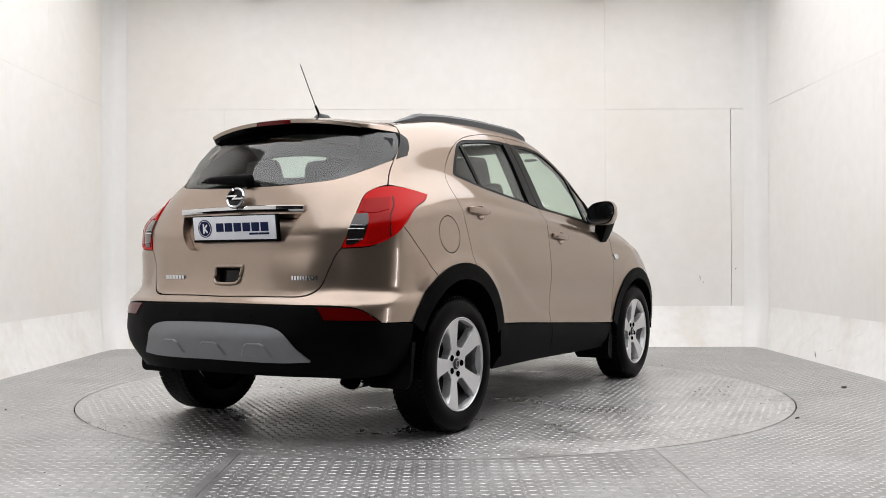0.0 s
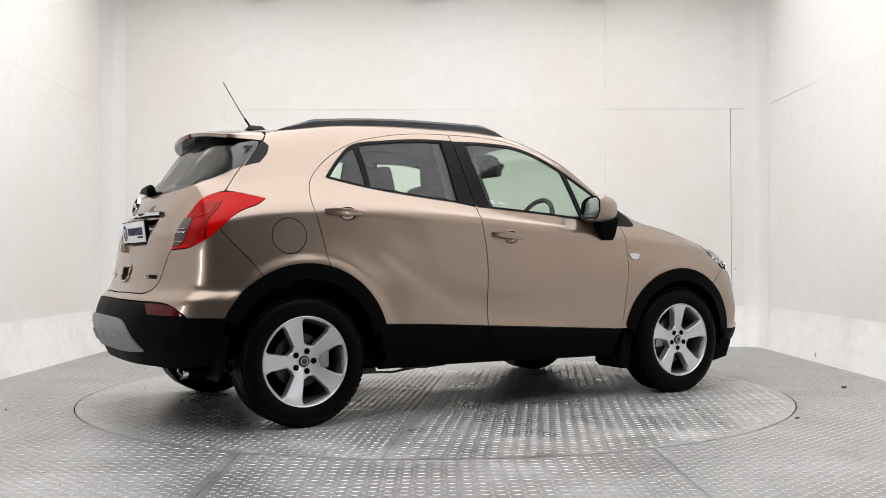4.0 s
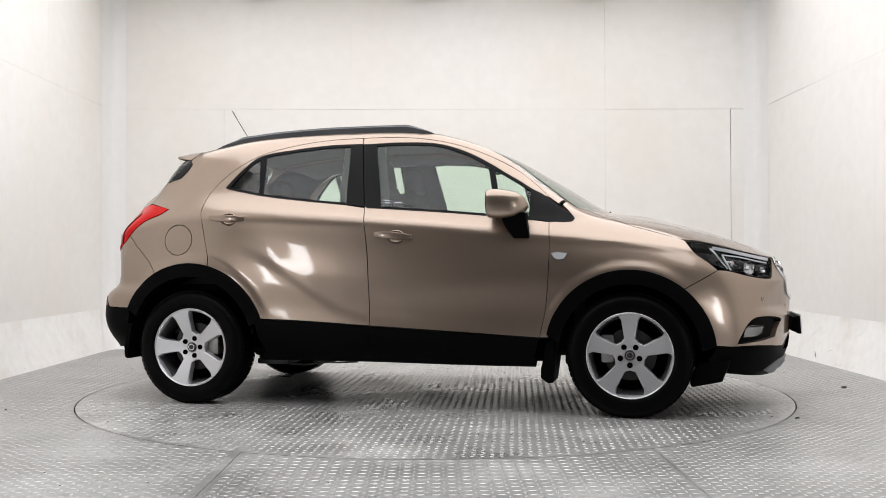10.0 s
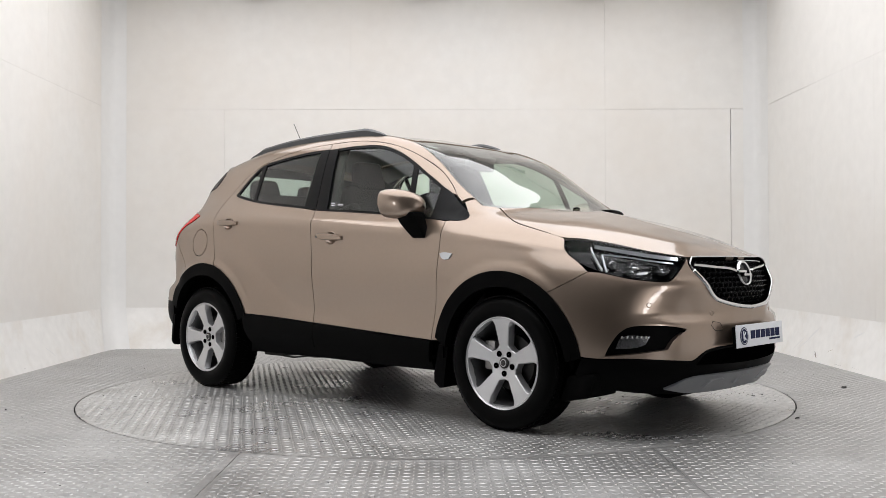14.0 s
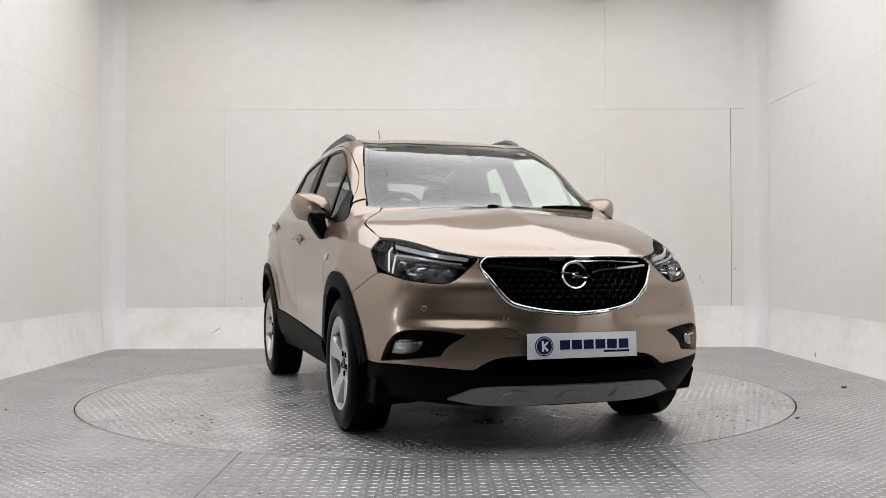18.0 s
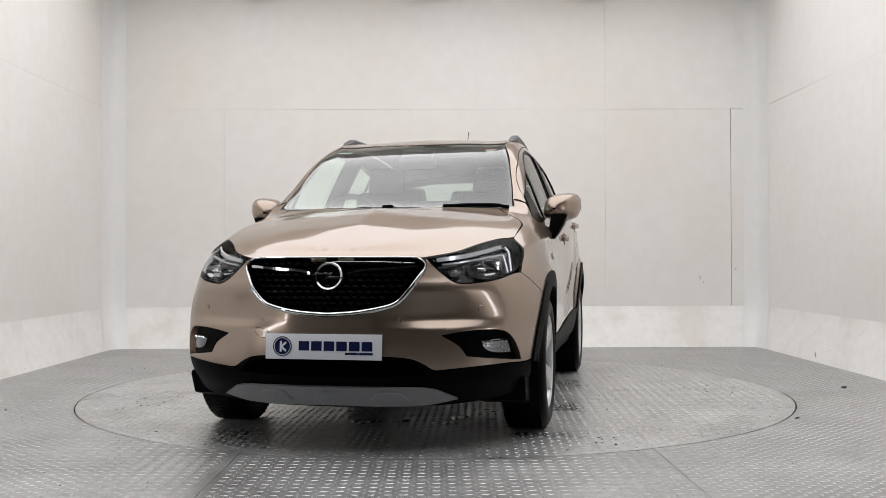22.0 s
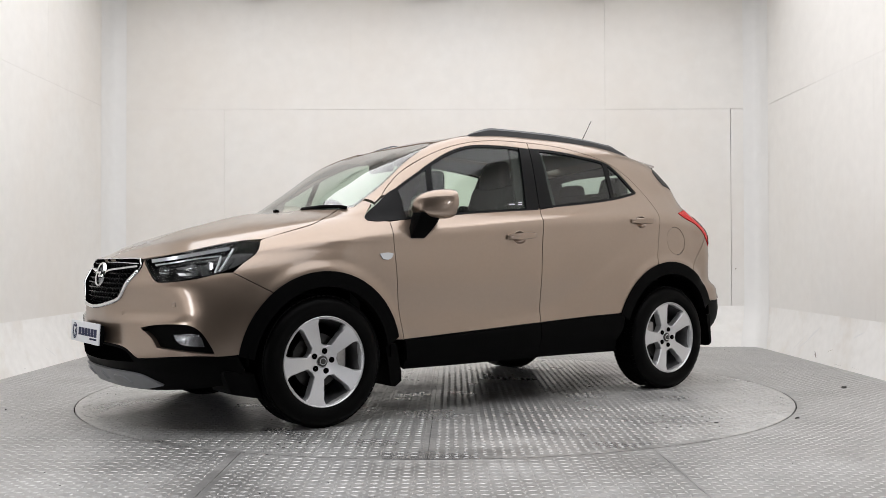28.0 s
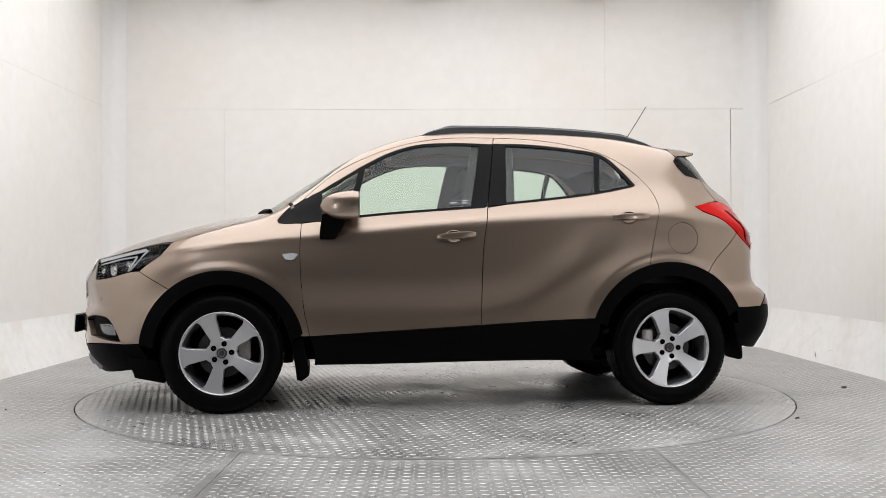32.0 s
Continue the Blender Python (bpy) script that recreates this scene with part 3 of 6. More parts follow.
    net[..., 0] -= tail * .026 / (1 + np.exp((z - .664) / .006)) * np.clip((z - .3) / .2, 0, 1)
    return net

# ---- car: the smooth form that all panels follow ----
FORM = hull(16, 20)


def build_form():
    r, c = FORM.shape[:2]
    du, dv = np.gradient(FORM, axis=0), np.gradient(FORM, axis=1)
    nrm = np.cross(du, dv)
    size = np.linalg.norm(nrm, axis=2, keepdims=True)
    nrm = nrm / np.maximum(size, 1e-9)
    flip = np.sign((nrm * (FORM - np.array([0, 0, 0.7]))).sum(axis=2, keepdims=True).mean())
    nrm = nrm * flip
    nrm[:, [0, -1], 1] = 0
    nrm[-1, :, 1] = 0
    verts, norms, faces = [], [], []
    for s in (1, -1):
        k = len(verts)
        verts += [Vector(p) for p in (FORM.reshape(-1, 3) * (1, s, 1)).tolist()]
        norms += [Vector(p) for p in (nrm.reshape(-1, 3) * (1, s, 1)).tolist()]
        for i in range(r - 1):
            for j in range(c - 1):
                faces.append((k + i * c + j, k + i * c + j + 1, k + (i + 1) * c + j + 1, k + (i + 1) * c + j))
    return verts, norms, faces, BVHTree.FromPolygons(verts, faces)


FV, FN, FF, TREE = build_form()
S2 = math.sqrt(0.5)


def strike(origin, way):
    p, n, i, d = TREE.ray_cast(Vector(origin), Vector(way))
    if p is None:
        p, n, i, d = TREE.find_nearest(Vector(origin) + Vector(way) * 2.6)
    ids = FF[i]
    w = poly_3d_calc([FV[k] for k in ids], p)
    n = sum((FN[k] * x for k, x in zip(ids, w)), Vector())
    if n.length < 1e-6:
        n = -Vector(way)
    return p, n.normalized()


# each kind: flat coordinates of a point, and the ray that carries flat coordinates onto the form
def flat(kind, p):
    if len(p) == 2 and kind in "ST":
        return Vector(p)
    if len(p) == 2:
        q = strike((p[0], 3, p[1]), (0, -1, 0))[0]
        p = (p[0], q.y, p[1])
    p = TREE.find_nearest(Vector(p))[0]
    x, y, z = p
    if kind == "S":
        return Vector((x, z))
    if kind == "T":
        return Vector((x, y))
    if kind == "U":
        return Vector((x, (z - y) * S2))
    if kind == "C":
        return Vector((math.atan2(y, x - 1.0), z))
    if kind == "D":
        return Vector((math.atan2(y, -x - 1.0), z))


def carry(kind, q):
    if kind == "S":
        return strike((q.x, 3, q.y), (0, -1, 0))
    if kind == "T":
        return strike((q.x, q.y, 4), (0, 0, -1))
    if kind == "U":
        return strike((q.x, -q.y * S2 + 2.5, q.y * S2 + 2.5), (0, -S2, -S2))
    c, s = math.cos(q.x), math.sin(q.x)
    if kind == "C":
        return strike((1.0 + 3 * c, 3 * s, q.y), (-c, -s, 0))
    return strike((-1.0 - 3 * c, 3 * s, q.y), (c, -s, 0))


def soften(loop, step, sharp=38):
    """Rounds a closed outline through its points, keeping true corners, at even steps."""
    n = len(loop)
    turn = []
    for i in range(n):
        a, b = loop[i] - loop[i - 1], loop[(i + 1) % n] - loop[i]
        turn.append(abs(a.angle(b, 0.0)) > radians(sharp))
    out = []
    for i in range(n):
        p1, p2 = loop[i], loop[(i + 1) % n]
        p0 = loop[i - 1] if not turn[i] else p1 * 2 - p2
        p3 = loop[(i + 2) % n] if not turn[(i + 1) % n] else p2 * 2 - p1
        d = (p2 - p1).length
        m1, m2 = (p2 - p0), (p3 - p1)
        m1, m2 = (m1.normalized() * d if m1.length else m1), (m2.normalized() * d if m2.length else m2)
        k = max(1, math.ceil(d / step))
        for s in range(k):
            t = s / k
            out.append(p1 * (2 * t ** 3 - 3 * t * t + 1) + m1 * (t ** 3 - 2 * t * t + t) + p2 * (3 * t * t - 2 * t ** 3) + m2 * (t ** 3 - t * t))
    return out


def draw_in(loop, d):
    """The outline moved inward by d (outward when d is negative)."""
    n = len(loop)
    turn = sum(loop[i - 1].x * loop[i].y - loop[i].x * loop[i - 1].y for i in range(n))
    side = 1 if turn > 0 else -1
    out = []
    for i in range(n):
        e = loop[(i + 1) % n] - loop[i - 1]
        e = e.normalized() if e.length else Vector((1, 0))
        out.append(loop[i] + Vector((-e.y, e.x)) * d * side)
    return out


def panel_mesh(kind, outline, offset=0.0, depth=0.018, cell=0.04, holes=(), sym=False, sharp=38, gap=0.0):
    """A skin over the form inside an outline: verts, faces and corner normals, with a rim that turns inward."""
    loops = []
    for k, pts in enumerate([outline, *holes]):
        loop = [flat(kind, p) for p in pts]
        if sym and k == 0:
            axis = 1 if kind == "T" else 0
            other = [Vector((p.x, -p.y)) if axis else Vector((-p.x, p.y)) for p in reversed(loop)]
            loop = [p for p in loop]
            if abs(loop[-1][axis]) < 1e-4:
                other = other[1:]
            if abs(loop[0][axis]) < 1e-4:
                other = other[:-1]
            loop += other
        loop = soften(loop, cell * 0.6, sharp)
        if gap:
            loop = draw_in(loop, gap if k == 0 else -gap)
        loops.append(loop)
    pts, edges = [], []
    for loop in loops:
        s = len(pts)
        pts += loop
        edges += [(s + i, s + (i + 1) % len(loop)) for i in range(len(loop))]
    tup = [[(p.x, p.y) for p in l] for l in loops]
    xs, ys = [p.x for p in loops[0]], [p.y for p in loops[0]]
    arr = np.array([(p.x, p.y) for p in pts])
    row = 0
    y = min(ys) + cell * 0.5
    while y < max(ys):
        x = min(xs) + cell * (0.25 + 0.5 * (row % 2))
        while x < max(xs):
            if inside((x, y), tup[0]) and not any(inside((x, y), t) for t in tup[1:]) and ((arr - (x, y)) ** 2).sum(1).min() > (cell * 0.42) ** 2:
                pts.append(Vector((x, y)))
            x += cell
        y += cell * 0.87
        row += 1
    v2, e2, f2, *_ = delaunay_2d_cdt(pts, edges, [], 1, 1e-7)
    tris = []
    for f in f2:
        c = (v2[f[0]] + v2[f[1]] + v2[f[2]]) / 3
        if inside(c, tup[0]) and not any(inside(c, t) for t in tup[1:]):
            tris.append(tuple(f))
    hits = [carry(kind, q) for q in v2]
    verts = [p + n * offset for p, n in hits]
    norms = [n for p, n in hits]
    rim = collections.Counter(tuple(sorted((f[i], f[(i + 1) % 3]))) for f in tris for i in range(3))
    faces, corner = [], []
    for f in tris:
        a, b, c = (verts[i] for i in f)
        if (b - a).cross(c - a).dot(norms[f[0]]) < 0:
            f = f[::-1]
        faces.append(f)
        corner += [norms[i] for i in f]
    if depth:
        done = {}
        for f in list(faces):
            for i in range(3):
                a, b = f[i], f[(i + 1) % 3]
                if rim[tuple(sorted((a, b)))] == 1:
                    for k in (a, b):
                        if k not in done:
                            done[k] = len(verts)
                            verts.append(verts[k] - norms[k] * depth)
                    q = (b, a, done[a], done[b])
                    nn = (verts[a] - verts[b]).cross(verts[done[a]] - verts[a])
                    nn = nn.normalized() if nn.length > 1e-9 else norms[a]
                    faces.append(q)
                    corner += [nn] * 4
    return verts, faces, corner


def skin(name, data, mat, parent, label="", mirrored=False):
    verts, faces, corner = data
    if mirrored:
        verts = [Vector((v.x, -v.y, v.z)) for v in verts]
        order, k = [], 0
        for f in faces:
            order += [Vector((n.x, -n.y, n.z)) for n in reversed(corner[k:k + len(f)])]
            k += len(f)
        faces, corner = [f[::-1] for f in faces], order
    ob = mesh_object(name, verts, faces, mat, parent, True, label)
    ob.data.normals_split_custom_set([tuple(n) for n in corner])
    return ob


def panel(name, kind, outline, mat, parent, label="", **kw):
    return skin(name, panel_mesh(kind, outline, **kw), mat, parent, label)


def pair(name, kind, outline, mat, parents, label="", **kw):
    """The same panel on both sides; parents is one object, or a left and a right one."""
    data = panel_mesh(kind, outline, **kw)
    p = parents if isinstance(parents, tuple) else (parents, parents)
    return skin(name, data, mat, p[0], label), skin(name, data, mat, p[1], label, True)


def both(make):
    """Calls make(sign) for the left and the right side."""
    return [make(s) for s in (1, -1)]


def ring_points(cx, cz, r, a0, a1, n, squash=1.0):
    return [(cx + r * math.cos(radians(a0 + (a1 - a0) * i / n)), cz + squash * r * math.sin(radians(a0 + (a1 - a0) * i / n))) for i in range(n + 1)]


car = new("car")
tagged(car, "bronze beige metallic compact crossover with black cladding on the turntable", "car")

# shared seams, in metres from the middle of the wheelbase
MID = [(-.283, 1.572), (-.248, 1.373), (-.217, 1.145), (-.182, .88), (-.174, .658), (-.171, .474)]
DOOR_FRONT = [(.844, 1.052), (.851, .908), (.844, .721), (.828, .566), (.797, .421)]
DOOR_TOP = [(-.283, 1.572), (-.03, 1.568), (.171, 1.543), (.337, 1.5), (.502, 1.434), (.665, 1.343), (.777, 1.251), (.838, 1.193)]
REAR_SHUT = [(-.283, 1.572), (-.503, 1.564), (-.704, 1.537), (-.903, 1.488), (-1.031, 1.423), (-1.141, 1.335), (-1.207, 1.249), (-1.227, 1.147),
             (-1.204, 1.047), (-1.169, .9), (-1.150, .806)]
ARCH_F = ring_points(1.275, .337, .44, 169, 52, 12)          # to the bumper joint
ARCH_F2 = ring_points(1.275, .337, .44, 50.5, 7, 5)
ARCH_R = ring_points(-1.272, .362, .455, 74, 20, 6)          # rear door part
ARCH_R2 = ring_points(-1.272, .362, .455, 120, 75.5, 4)      # quarter part
ARCH_R3 = ring_points(-1.272, .362, .455, 153, 121, 4)       # bumper part
HEAD_LOW = [(1.684, .792, .828), (1.609, .790, .884), (1.569, .746, .946)]
HOOD_SIDE = [(1.552, .739, .955), (1.444, .747, .985), (1.306, .75, 1.02), (1.25, .736, 1.04), (1.175, .69, 1.072), (1.09, .625, 1.11), (1.04, .60, 1.125)]
SCREEN_SIDE = [(.94, .655, 1.165), (.80, .635, 1.262), (.63, .60, 1.39), (.40, .545, 1.515), (.28, .528, 1.56)]
GATE_SIDE = [(-1.37, .545, 1.52), (-1.404, .605, 1.472), (-1.441, .631, 1.43), (-1.537, .66, 1.329), (-1.584, .668, 1.27), (-1.633, .69, 1.199)]
TAIL_OUT = [(-1.588, .73, 1.187), (-1.517, .77, 1.168), (-1.458, .79, 1.15), (-1.505, .806, 1.12), (-1.60, .812, 1.081)]
REAR_JOINT = [(-1.702, .812, .998), (-1.646, .842, .93), (-1.565, .859, .849), (-1.503, .876, .767)]
GATE_LOW = [(-2.012, 0, .667), (-2.0, .2, .668), (-1.993, .34, .673), (-1.972, .465, .682), (-1.945, .524, .721), (-1.918, .551, .797), (-1.896, .582, .873)]
PAINT_LOW = [(1.80, .815, .384), (1.901, .761, .386), (1.977, .689, .382), (2.077, .53, .369), (2.104, .463, .366), (2.121, .418, .392),
             (2.138, .37, .414), (2.16, .272, .425), (2.18, 0, .43)]
REAR_PAINT_LOW = [(-1.685, .858, .562), (-1.848, .789, .564), (-1.864, .768, .586), (-1.90, .712, .621), (-1.94, .629, .631), (-2.0, .45, .632), (-2.03, 0, .632)]


def dense(pts, n=4):
    """In-between points of a seam, so that the panels on both sides follow the same line."""
    out = []
    for a, b in zip(pts, pts[1:]):
        out += [tuple(np.array(a) + (np.array(b) - np.array(a)) * k / n) for k in range(n)]
    return out + [pts[-1]]


NOSE_JOINT = dense([(1.549, .680), (1.62, .7195), (1.681, .7535), (1.7345, .786)])
REAR_JOINT = dense(REAR_JOINT)

# ---- painted skin ----
GAP = 0.0018


def cup_ring(x, z):
    """Outline of the finger hollow behind a door handle."""
    return ring_points(x, z, .049, 0, 340, 17, .74)


def painted_body():
    out = {}
    fender = DOOR_FRONT + ARCH_F + NOSE_JOINT + HEAD_LOW + HOOD_SIDE + [(.985, .668, 1.135), (.93, .66, 1.178), (.905, .715, 1.142), (.978, .764, 1.076), (.948, 1.06)]
    out["fender"] = pair("front_fender", "U", fender, M_PAINT, car, cell=.021, gap=GAP)
    cx, cz, r = -1.36, .968, .0875
    hole = ring_points(cx, cz, r + .0025, 0, 345, 23)
    side = [(.912, .662, 1.183)] + SCREEN_SIDE + [(.1, .56, 1.58), (-.4, .555, 1.592), (-.9, .555, 1.58), (-1.2, .55, 1.55)] + GATE_SIDE + TAIL_OUT + REAR_JOINT \
        + ARCH_R2 + REAR_SHUT[::-1] + DOOR_TOP[1:] + [(.888, .72, 1.152)]
    out["side"] = pair("side_frame", "U", side, M_PAINT, car, "painted side frame from windscreen pillar to rear quarter", cell=.021, holes=[hole], gap=GAP)
    flap = ring_points(cx, cz, r, 0, 345, 23)
    skin("fuel_flap", panel_mesh("S", flap, cell=.03, depth=.01), M_PAINT, out["side"][1], "round fuel flap", True)
    skin("side_patch", panel_mesh("S", hole, cell=.05, depth=.01, offset=-.001), M_PAINT, out["side"][0])
    fdoor = DOOR_FRONT + MID[::-1] + DOOR_TOP[1:] + [(.80, 1.207), (.745, 1.238), (.66, 1.292), (.575, 1.343), (.503, 1.388), (.339, 1.472), (.173, 1.522), (-.026, 1.535), (-.193, 1.533), (-.262, 1.53),
                                                    (-.209, 1.150), (-.119, 1.143), (.348, 1.107), (.753, 1.064)]
    out["fdoor"] = pair("front_door", "S", fdoor, M_PAINT, car, holes=[cup_ring(-.014, .975)], cell=.0112, gap=GAP)
    # run: mid seam down, foot, arch, rear seam up, window edge back to the mid seam
    rdoor = [(p[0] - .001, p[1]) for p in MID[2:]] + [(-.578, .497), (-.862, .507)] + ARCH_R[::-1] + REAR_SHUT[::-1][1:-1] + [(-.287, 1.572)] \
        + [(-.276, 1.534), (-.497, 1.53), (-.732, 1.506), (-.925, 1.471), (-1.03, 1.382), (-1.112, 1.287), (-1.10, 1.276), (-.867, 1.228), (-.596, 1.192), (-.328, 1.163)]
    out["rdoor"] = pair("rear_door", "S", rdoor, M_PAINT, car, holes=[cup_ring(-1.037, 1.086)], cell=.0112, gap=GAP)
    hood = [(1.165, 0), (1.135, .25), (1.085, .488), (1.045, .592)] + [(x, y - .004) for x, y, z in HOOD_SIDE[::-1][1:]] + [(1.63, .686), (1.76, .61), (1.92, .52), (2.028, .408), (2.048, .35), (2.086, .15), (2.096, 0)]
    out["hood"] = panel("hood", "T", hood, M_PAINT, car, "long bonnet with raised centre", sym=True, cell=.025, gap=GAP)
    roof = [(.30, 0), (.272, .29), (.278, .522), (.1, .556), (-.4, .551), (-.9, .551), (-1.2, .546), (-1.366, .54), (-1.375, .3), (-1.38, 0)]
    out["roof"] = panel("roof", "T", roof, M_PAINT, car, sym=True, cell=.06, gap=GAP)
    fb = [(2.173, 0, .602), (2.168, .13, .612), (2.150, .254, .634), (2.131, .318, .662), (2.088, .386, .748), (2.056, .417, .81), (2.034, .41, .848),
          (2.034, .47, .792), (2.017, .537, .738), (1.984, .588, .734), (1.893, .693, .751), (1.787, .765, .781)] + NOSE_JOINT[::-1] + ARCH_F2 + PAINT_LOW
    fog = [(1.832, .802, .397), (1.850, .795, .436), (1.886, .772, .498), (1.926, .739, .53), (1.99, .664, .537), (2.05, .575, .531), (2.088, .493, .517), (2.058, .563, .472), (2.04, .594, .426), (1.956, .708, .411)]
    fogr = [(x, -y, z) for x, y, z in fog]
    out["fbumper"] = panel("front_bumper", "C", fb, M_PAINT, car, "painted front bumper skin", sym=True, cell=.025, holes=[fog, fogr], depth=.03, gap=GAP)
    rb = GATE_LOW + [(-1.886, .602, .897), (-1.822, .732, .909), (-1.785, .77, .945)] + REAR_JOINT + ARCH_R3[::-1] + REAR_PAINT_LOW
    out["rbumper"] = panel("rear_bumper", "D", rb, M_PAINT, car, "painted rear bumper skin", sym=True, cell=.025, gap=GAP)
    recess = [(0, .375, 1.068), (0, .318, .94), (0, .285, .9), (0, .25, .889), (0, -.25, .889), (0, -.285, .9), (0, -.318, .94), (0, -.375, 1.068)]
    recess = [(-1.9, y, z) for x, y, z in recess]
    grip = [(-1.97, y, z) for y, z in ((.080, .812), (.074, .752), (.058, .737), (-.058, .737), (-.074, .752), (-.080, .812))]
    gate = [(p[0], p[1], p[2] + (.004 if i < 5 else 0)) for i, p in enumerate(GATE_LOW)] + [(-1.886, .6, .898), (-1.854, .63, .987), (-1.80, .638, 1.088), (-1.75, .64, 1.15), (-1.69, .66, 1.178), (-1.636, .689, 1.199),
                                                             (-1.586, .6675, 1.27), (-1.540, .6595, 1.326), (-1.666, .567, 1.266), (-1.77, .484, 1.223), (-1.80, .395, 1.212), (-1.83, .2, 1.202), (-1.839, 0, 1.198)]
    gate = [(x, y - (.001 if y > .5 else 0), z) for x, y, z in gate]
    out["gate"] = panel("tailgate", "D", gate, M_PAINT, car, "painted tailgate with plate recess", sym=True, cell=.025, holes=[recess, grip], depth=.046, gap=GAP)
    panel("plate_recess", "D", recess, M_PAINT, out["gate"], offset=-.046, depth=.002, cell=.03)
    panel("grip_recess", "D", grip, M_GLOSS, out["gate"], "dark grip recess", offset=-.03, depth=.002, cell=.05)
    return out


BODY = painted_body()


# ---- windows ----
def windows():
    fd, rd = BODY["fdoor"], BODY["rdoor"]
    front = [(-.20, 1.54), (-.026, 1.542), (.173, 1.528), (.339, 1.478), (.49, 1.395), (.555, 1.07), (.348, 1.10), (-.125, 1.14)]
    pair("window_pane", "S", front, M_GLASS, fd, offset=-.009, depth=.003, cell=.03)
    vent = [(.515, 1.385), (.575, 1.346), (.735, 1.248), (.74, 1.06), (.575, 1.068)]
    pair("quarter_light", "S", vent, M_GLASS, fd, offset=-.009, depth=.003, cell=.03)
    pair("vent_pillar", "S", [(.478, 1.402), (.517, 1.382), (.588, 1.066), (.553, 1.07)], M_FILM, fd, offset=-.003, depth=.01, cell=.06)
    pair("belt_moulding", "S", [(-.204, 1.156), (-.119, 1.151), (.348, 1.116), (.753, 1.074), (.753, 1.062), (.348, 1.104), (-.119, 1.139), (-.204, 1.144)], M_FILM, fd, offset=.003, depth=.012, cell=.04)
    pair("pillar_film", "S", [(-.2735, 1.532), (-.196, 1.530), (-.119, 1.149), (-.2155, 1.153)], M_FILM, fd, offset=.0015, depth=.01, cell=.06)
    for x0, x1, z0 in ((-.105, -.075, 1.185), (-.100, -.070, 1.172), (-.045, .0, 1.172)):
        pair("window_label", "S", [(x0, z0 + .008), (x1, z0 + .006), (x1, z0), (x0, z0 + .002)], M_WHITE, fd, "small white print on the glass", offset=-.0065, depth=0, cell=.02)
    frame_top = [(-.196, 1.534), (-.026, 1.536), (.173, 1.523), (.339, 1.473), (.503, 1.389), (.575, 1.345), (.80, 1.208), (.80, 1.195), (.745, 1.226), (.572, 1.331), (.497, 1.375), (.335, 1.459), (.171, 1.51), (-.026, 1.523), (-.19, 1.521)]
    pair("window_seal", "S", frame_top, M_FILM, fd, offset=-.003, depth=.008, cell=.03)
    tri = [(.73, .70, 1.245), (.786, .70, 1.219), (.835, .715, 1.184), (.882, .733, 1.148), (.965, .756, 1.091), (.981, .77, 1.068), (.971, .785, 1.055), (.925, .797, 1.052), (.852, .80, 1.057), (.73, .80, 1.066)]
    pair("mirror_triangle", "U", tri, M_FILM, fd, offset=.002, depth=.015, cell=.05)
    rear = [(-.29, 1.538), (-.497, 1.535), (-.732, 1.51), (-.885, 1.482), (-.856, 1.222), (-.596, 1.188), (-.29, 1.158)]
    pair("window_pane", "S", rear, M_GLASS, rd, offset=-.009, depth=.003, cell=.03)
    pair("quarter_light", "S", [(-.912, 1.476), (-.93, 1.474), (-1.035, 1.384), (-1.116, 1.285), (-1.10, 1.272), (-.885, 1.228)], M_GLASS, rd, offset=-.008, depth=.003, cell=.1)
    pair("quarter_bar", "S", [(-.920, 1.472), (-.884, 1.482), (-.855, 1.226), (-.884, 1.23)], M_FILM, rd, offset=-.003, depth=.01, cell=.06)
    pair("pillar_film", "S", [(-.2800, 1.534), (-.352, 1.529), (-.328, 1.166), (-.2215, 1.155)], M_FILM, rd, offset=.0015, depth=.01, cell=.06)
    seal = [(-.345, 1.534), (-.497, 1.53), (-.732, 1.506), (-.925, 1.471), (-1.03, 1.382), (-1.112, 1.287), (-1.10, 1.276), (-.867, 1.228), (-.596, 1.192), (-.328, 1.163),
            (-.330, 1.178), (-.596, 1.207), (-.867, 1.243), (-1.085, 1.287), (-1.015, 1.372), (-.917, 1.457), (-.730, 1.493), (-.497, 1.517), (-.347, 1.521)]
    pair("window_seal", "S", seal, M_FILM, rd, offset=-.002, depth=.01, cell=.03)
    screen = [(1.162, 0), (1.132, .25), (1.082, .488), (1.03, .61), (.985, .66)] + [(x, y - .004) for x, y, z in SCREEN_SIDE] + [(.275, .29), (.303, 0)]
    ws = panel("windscreen", "T", screen, M_SCREEN, car, "green tinted windscreen", sym=True, cell=.08, offset=-.004, depth=.004)
    inner = [(1.135, 0), (1.108, .25), (1.058, .472), (1.006, .585), (.962, .628)] + [(x, y - .022) for x, y, z in SCREEN_SIDE[1:-1]] + [(.312, .500), (.296, .29), (.324, 0)]
    inner = inner + [(x, -y) for x, y in inner[-2:0:-1]]
    panel("windscreen_border", "T", screen, M_FILM, ws, "black printed border", sym=True, cell=.04, offset=-.009, depth=.0, holes=[inner])
    panel("sensor_patch", "T", [(.330, .10), (.345, .115), (.395, .112), (.425, .085), (.435, 0), (.425, -.085), (.395, -.112), (.345, -.115), (.330, -.10), (.322, 0)], M_FILM, ws, "dark sensor patch behind the inner mirror", offset=-.012, depth=.0, cell=.04)
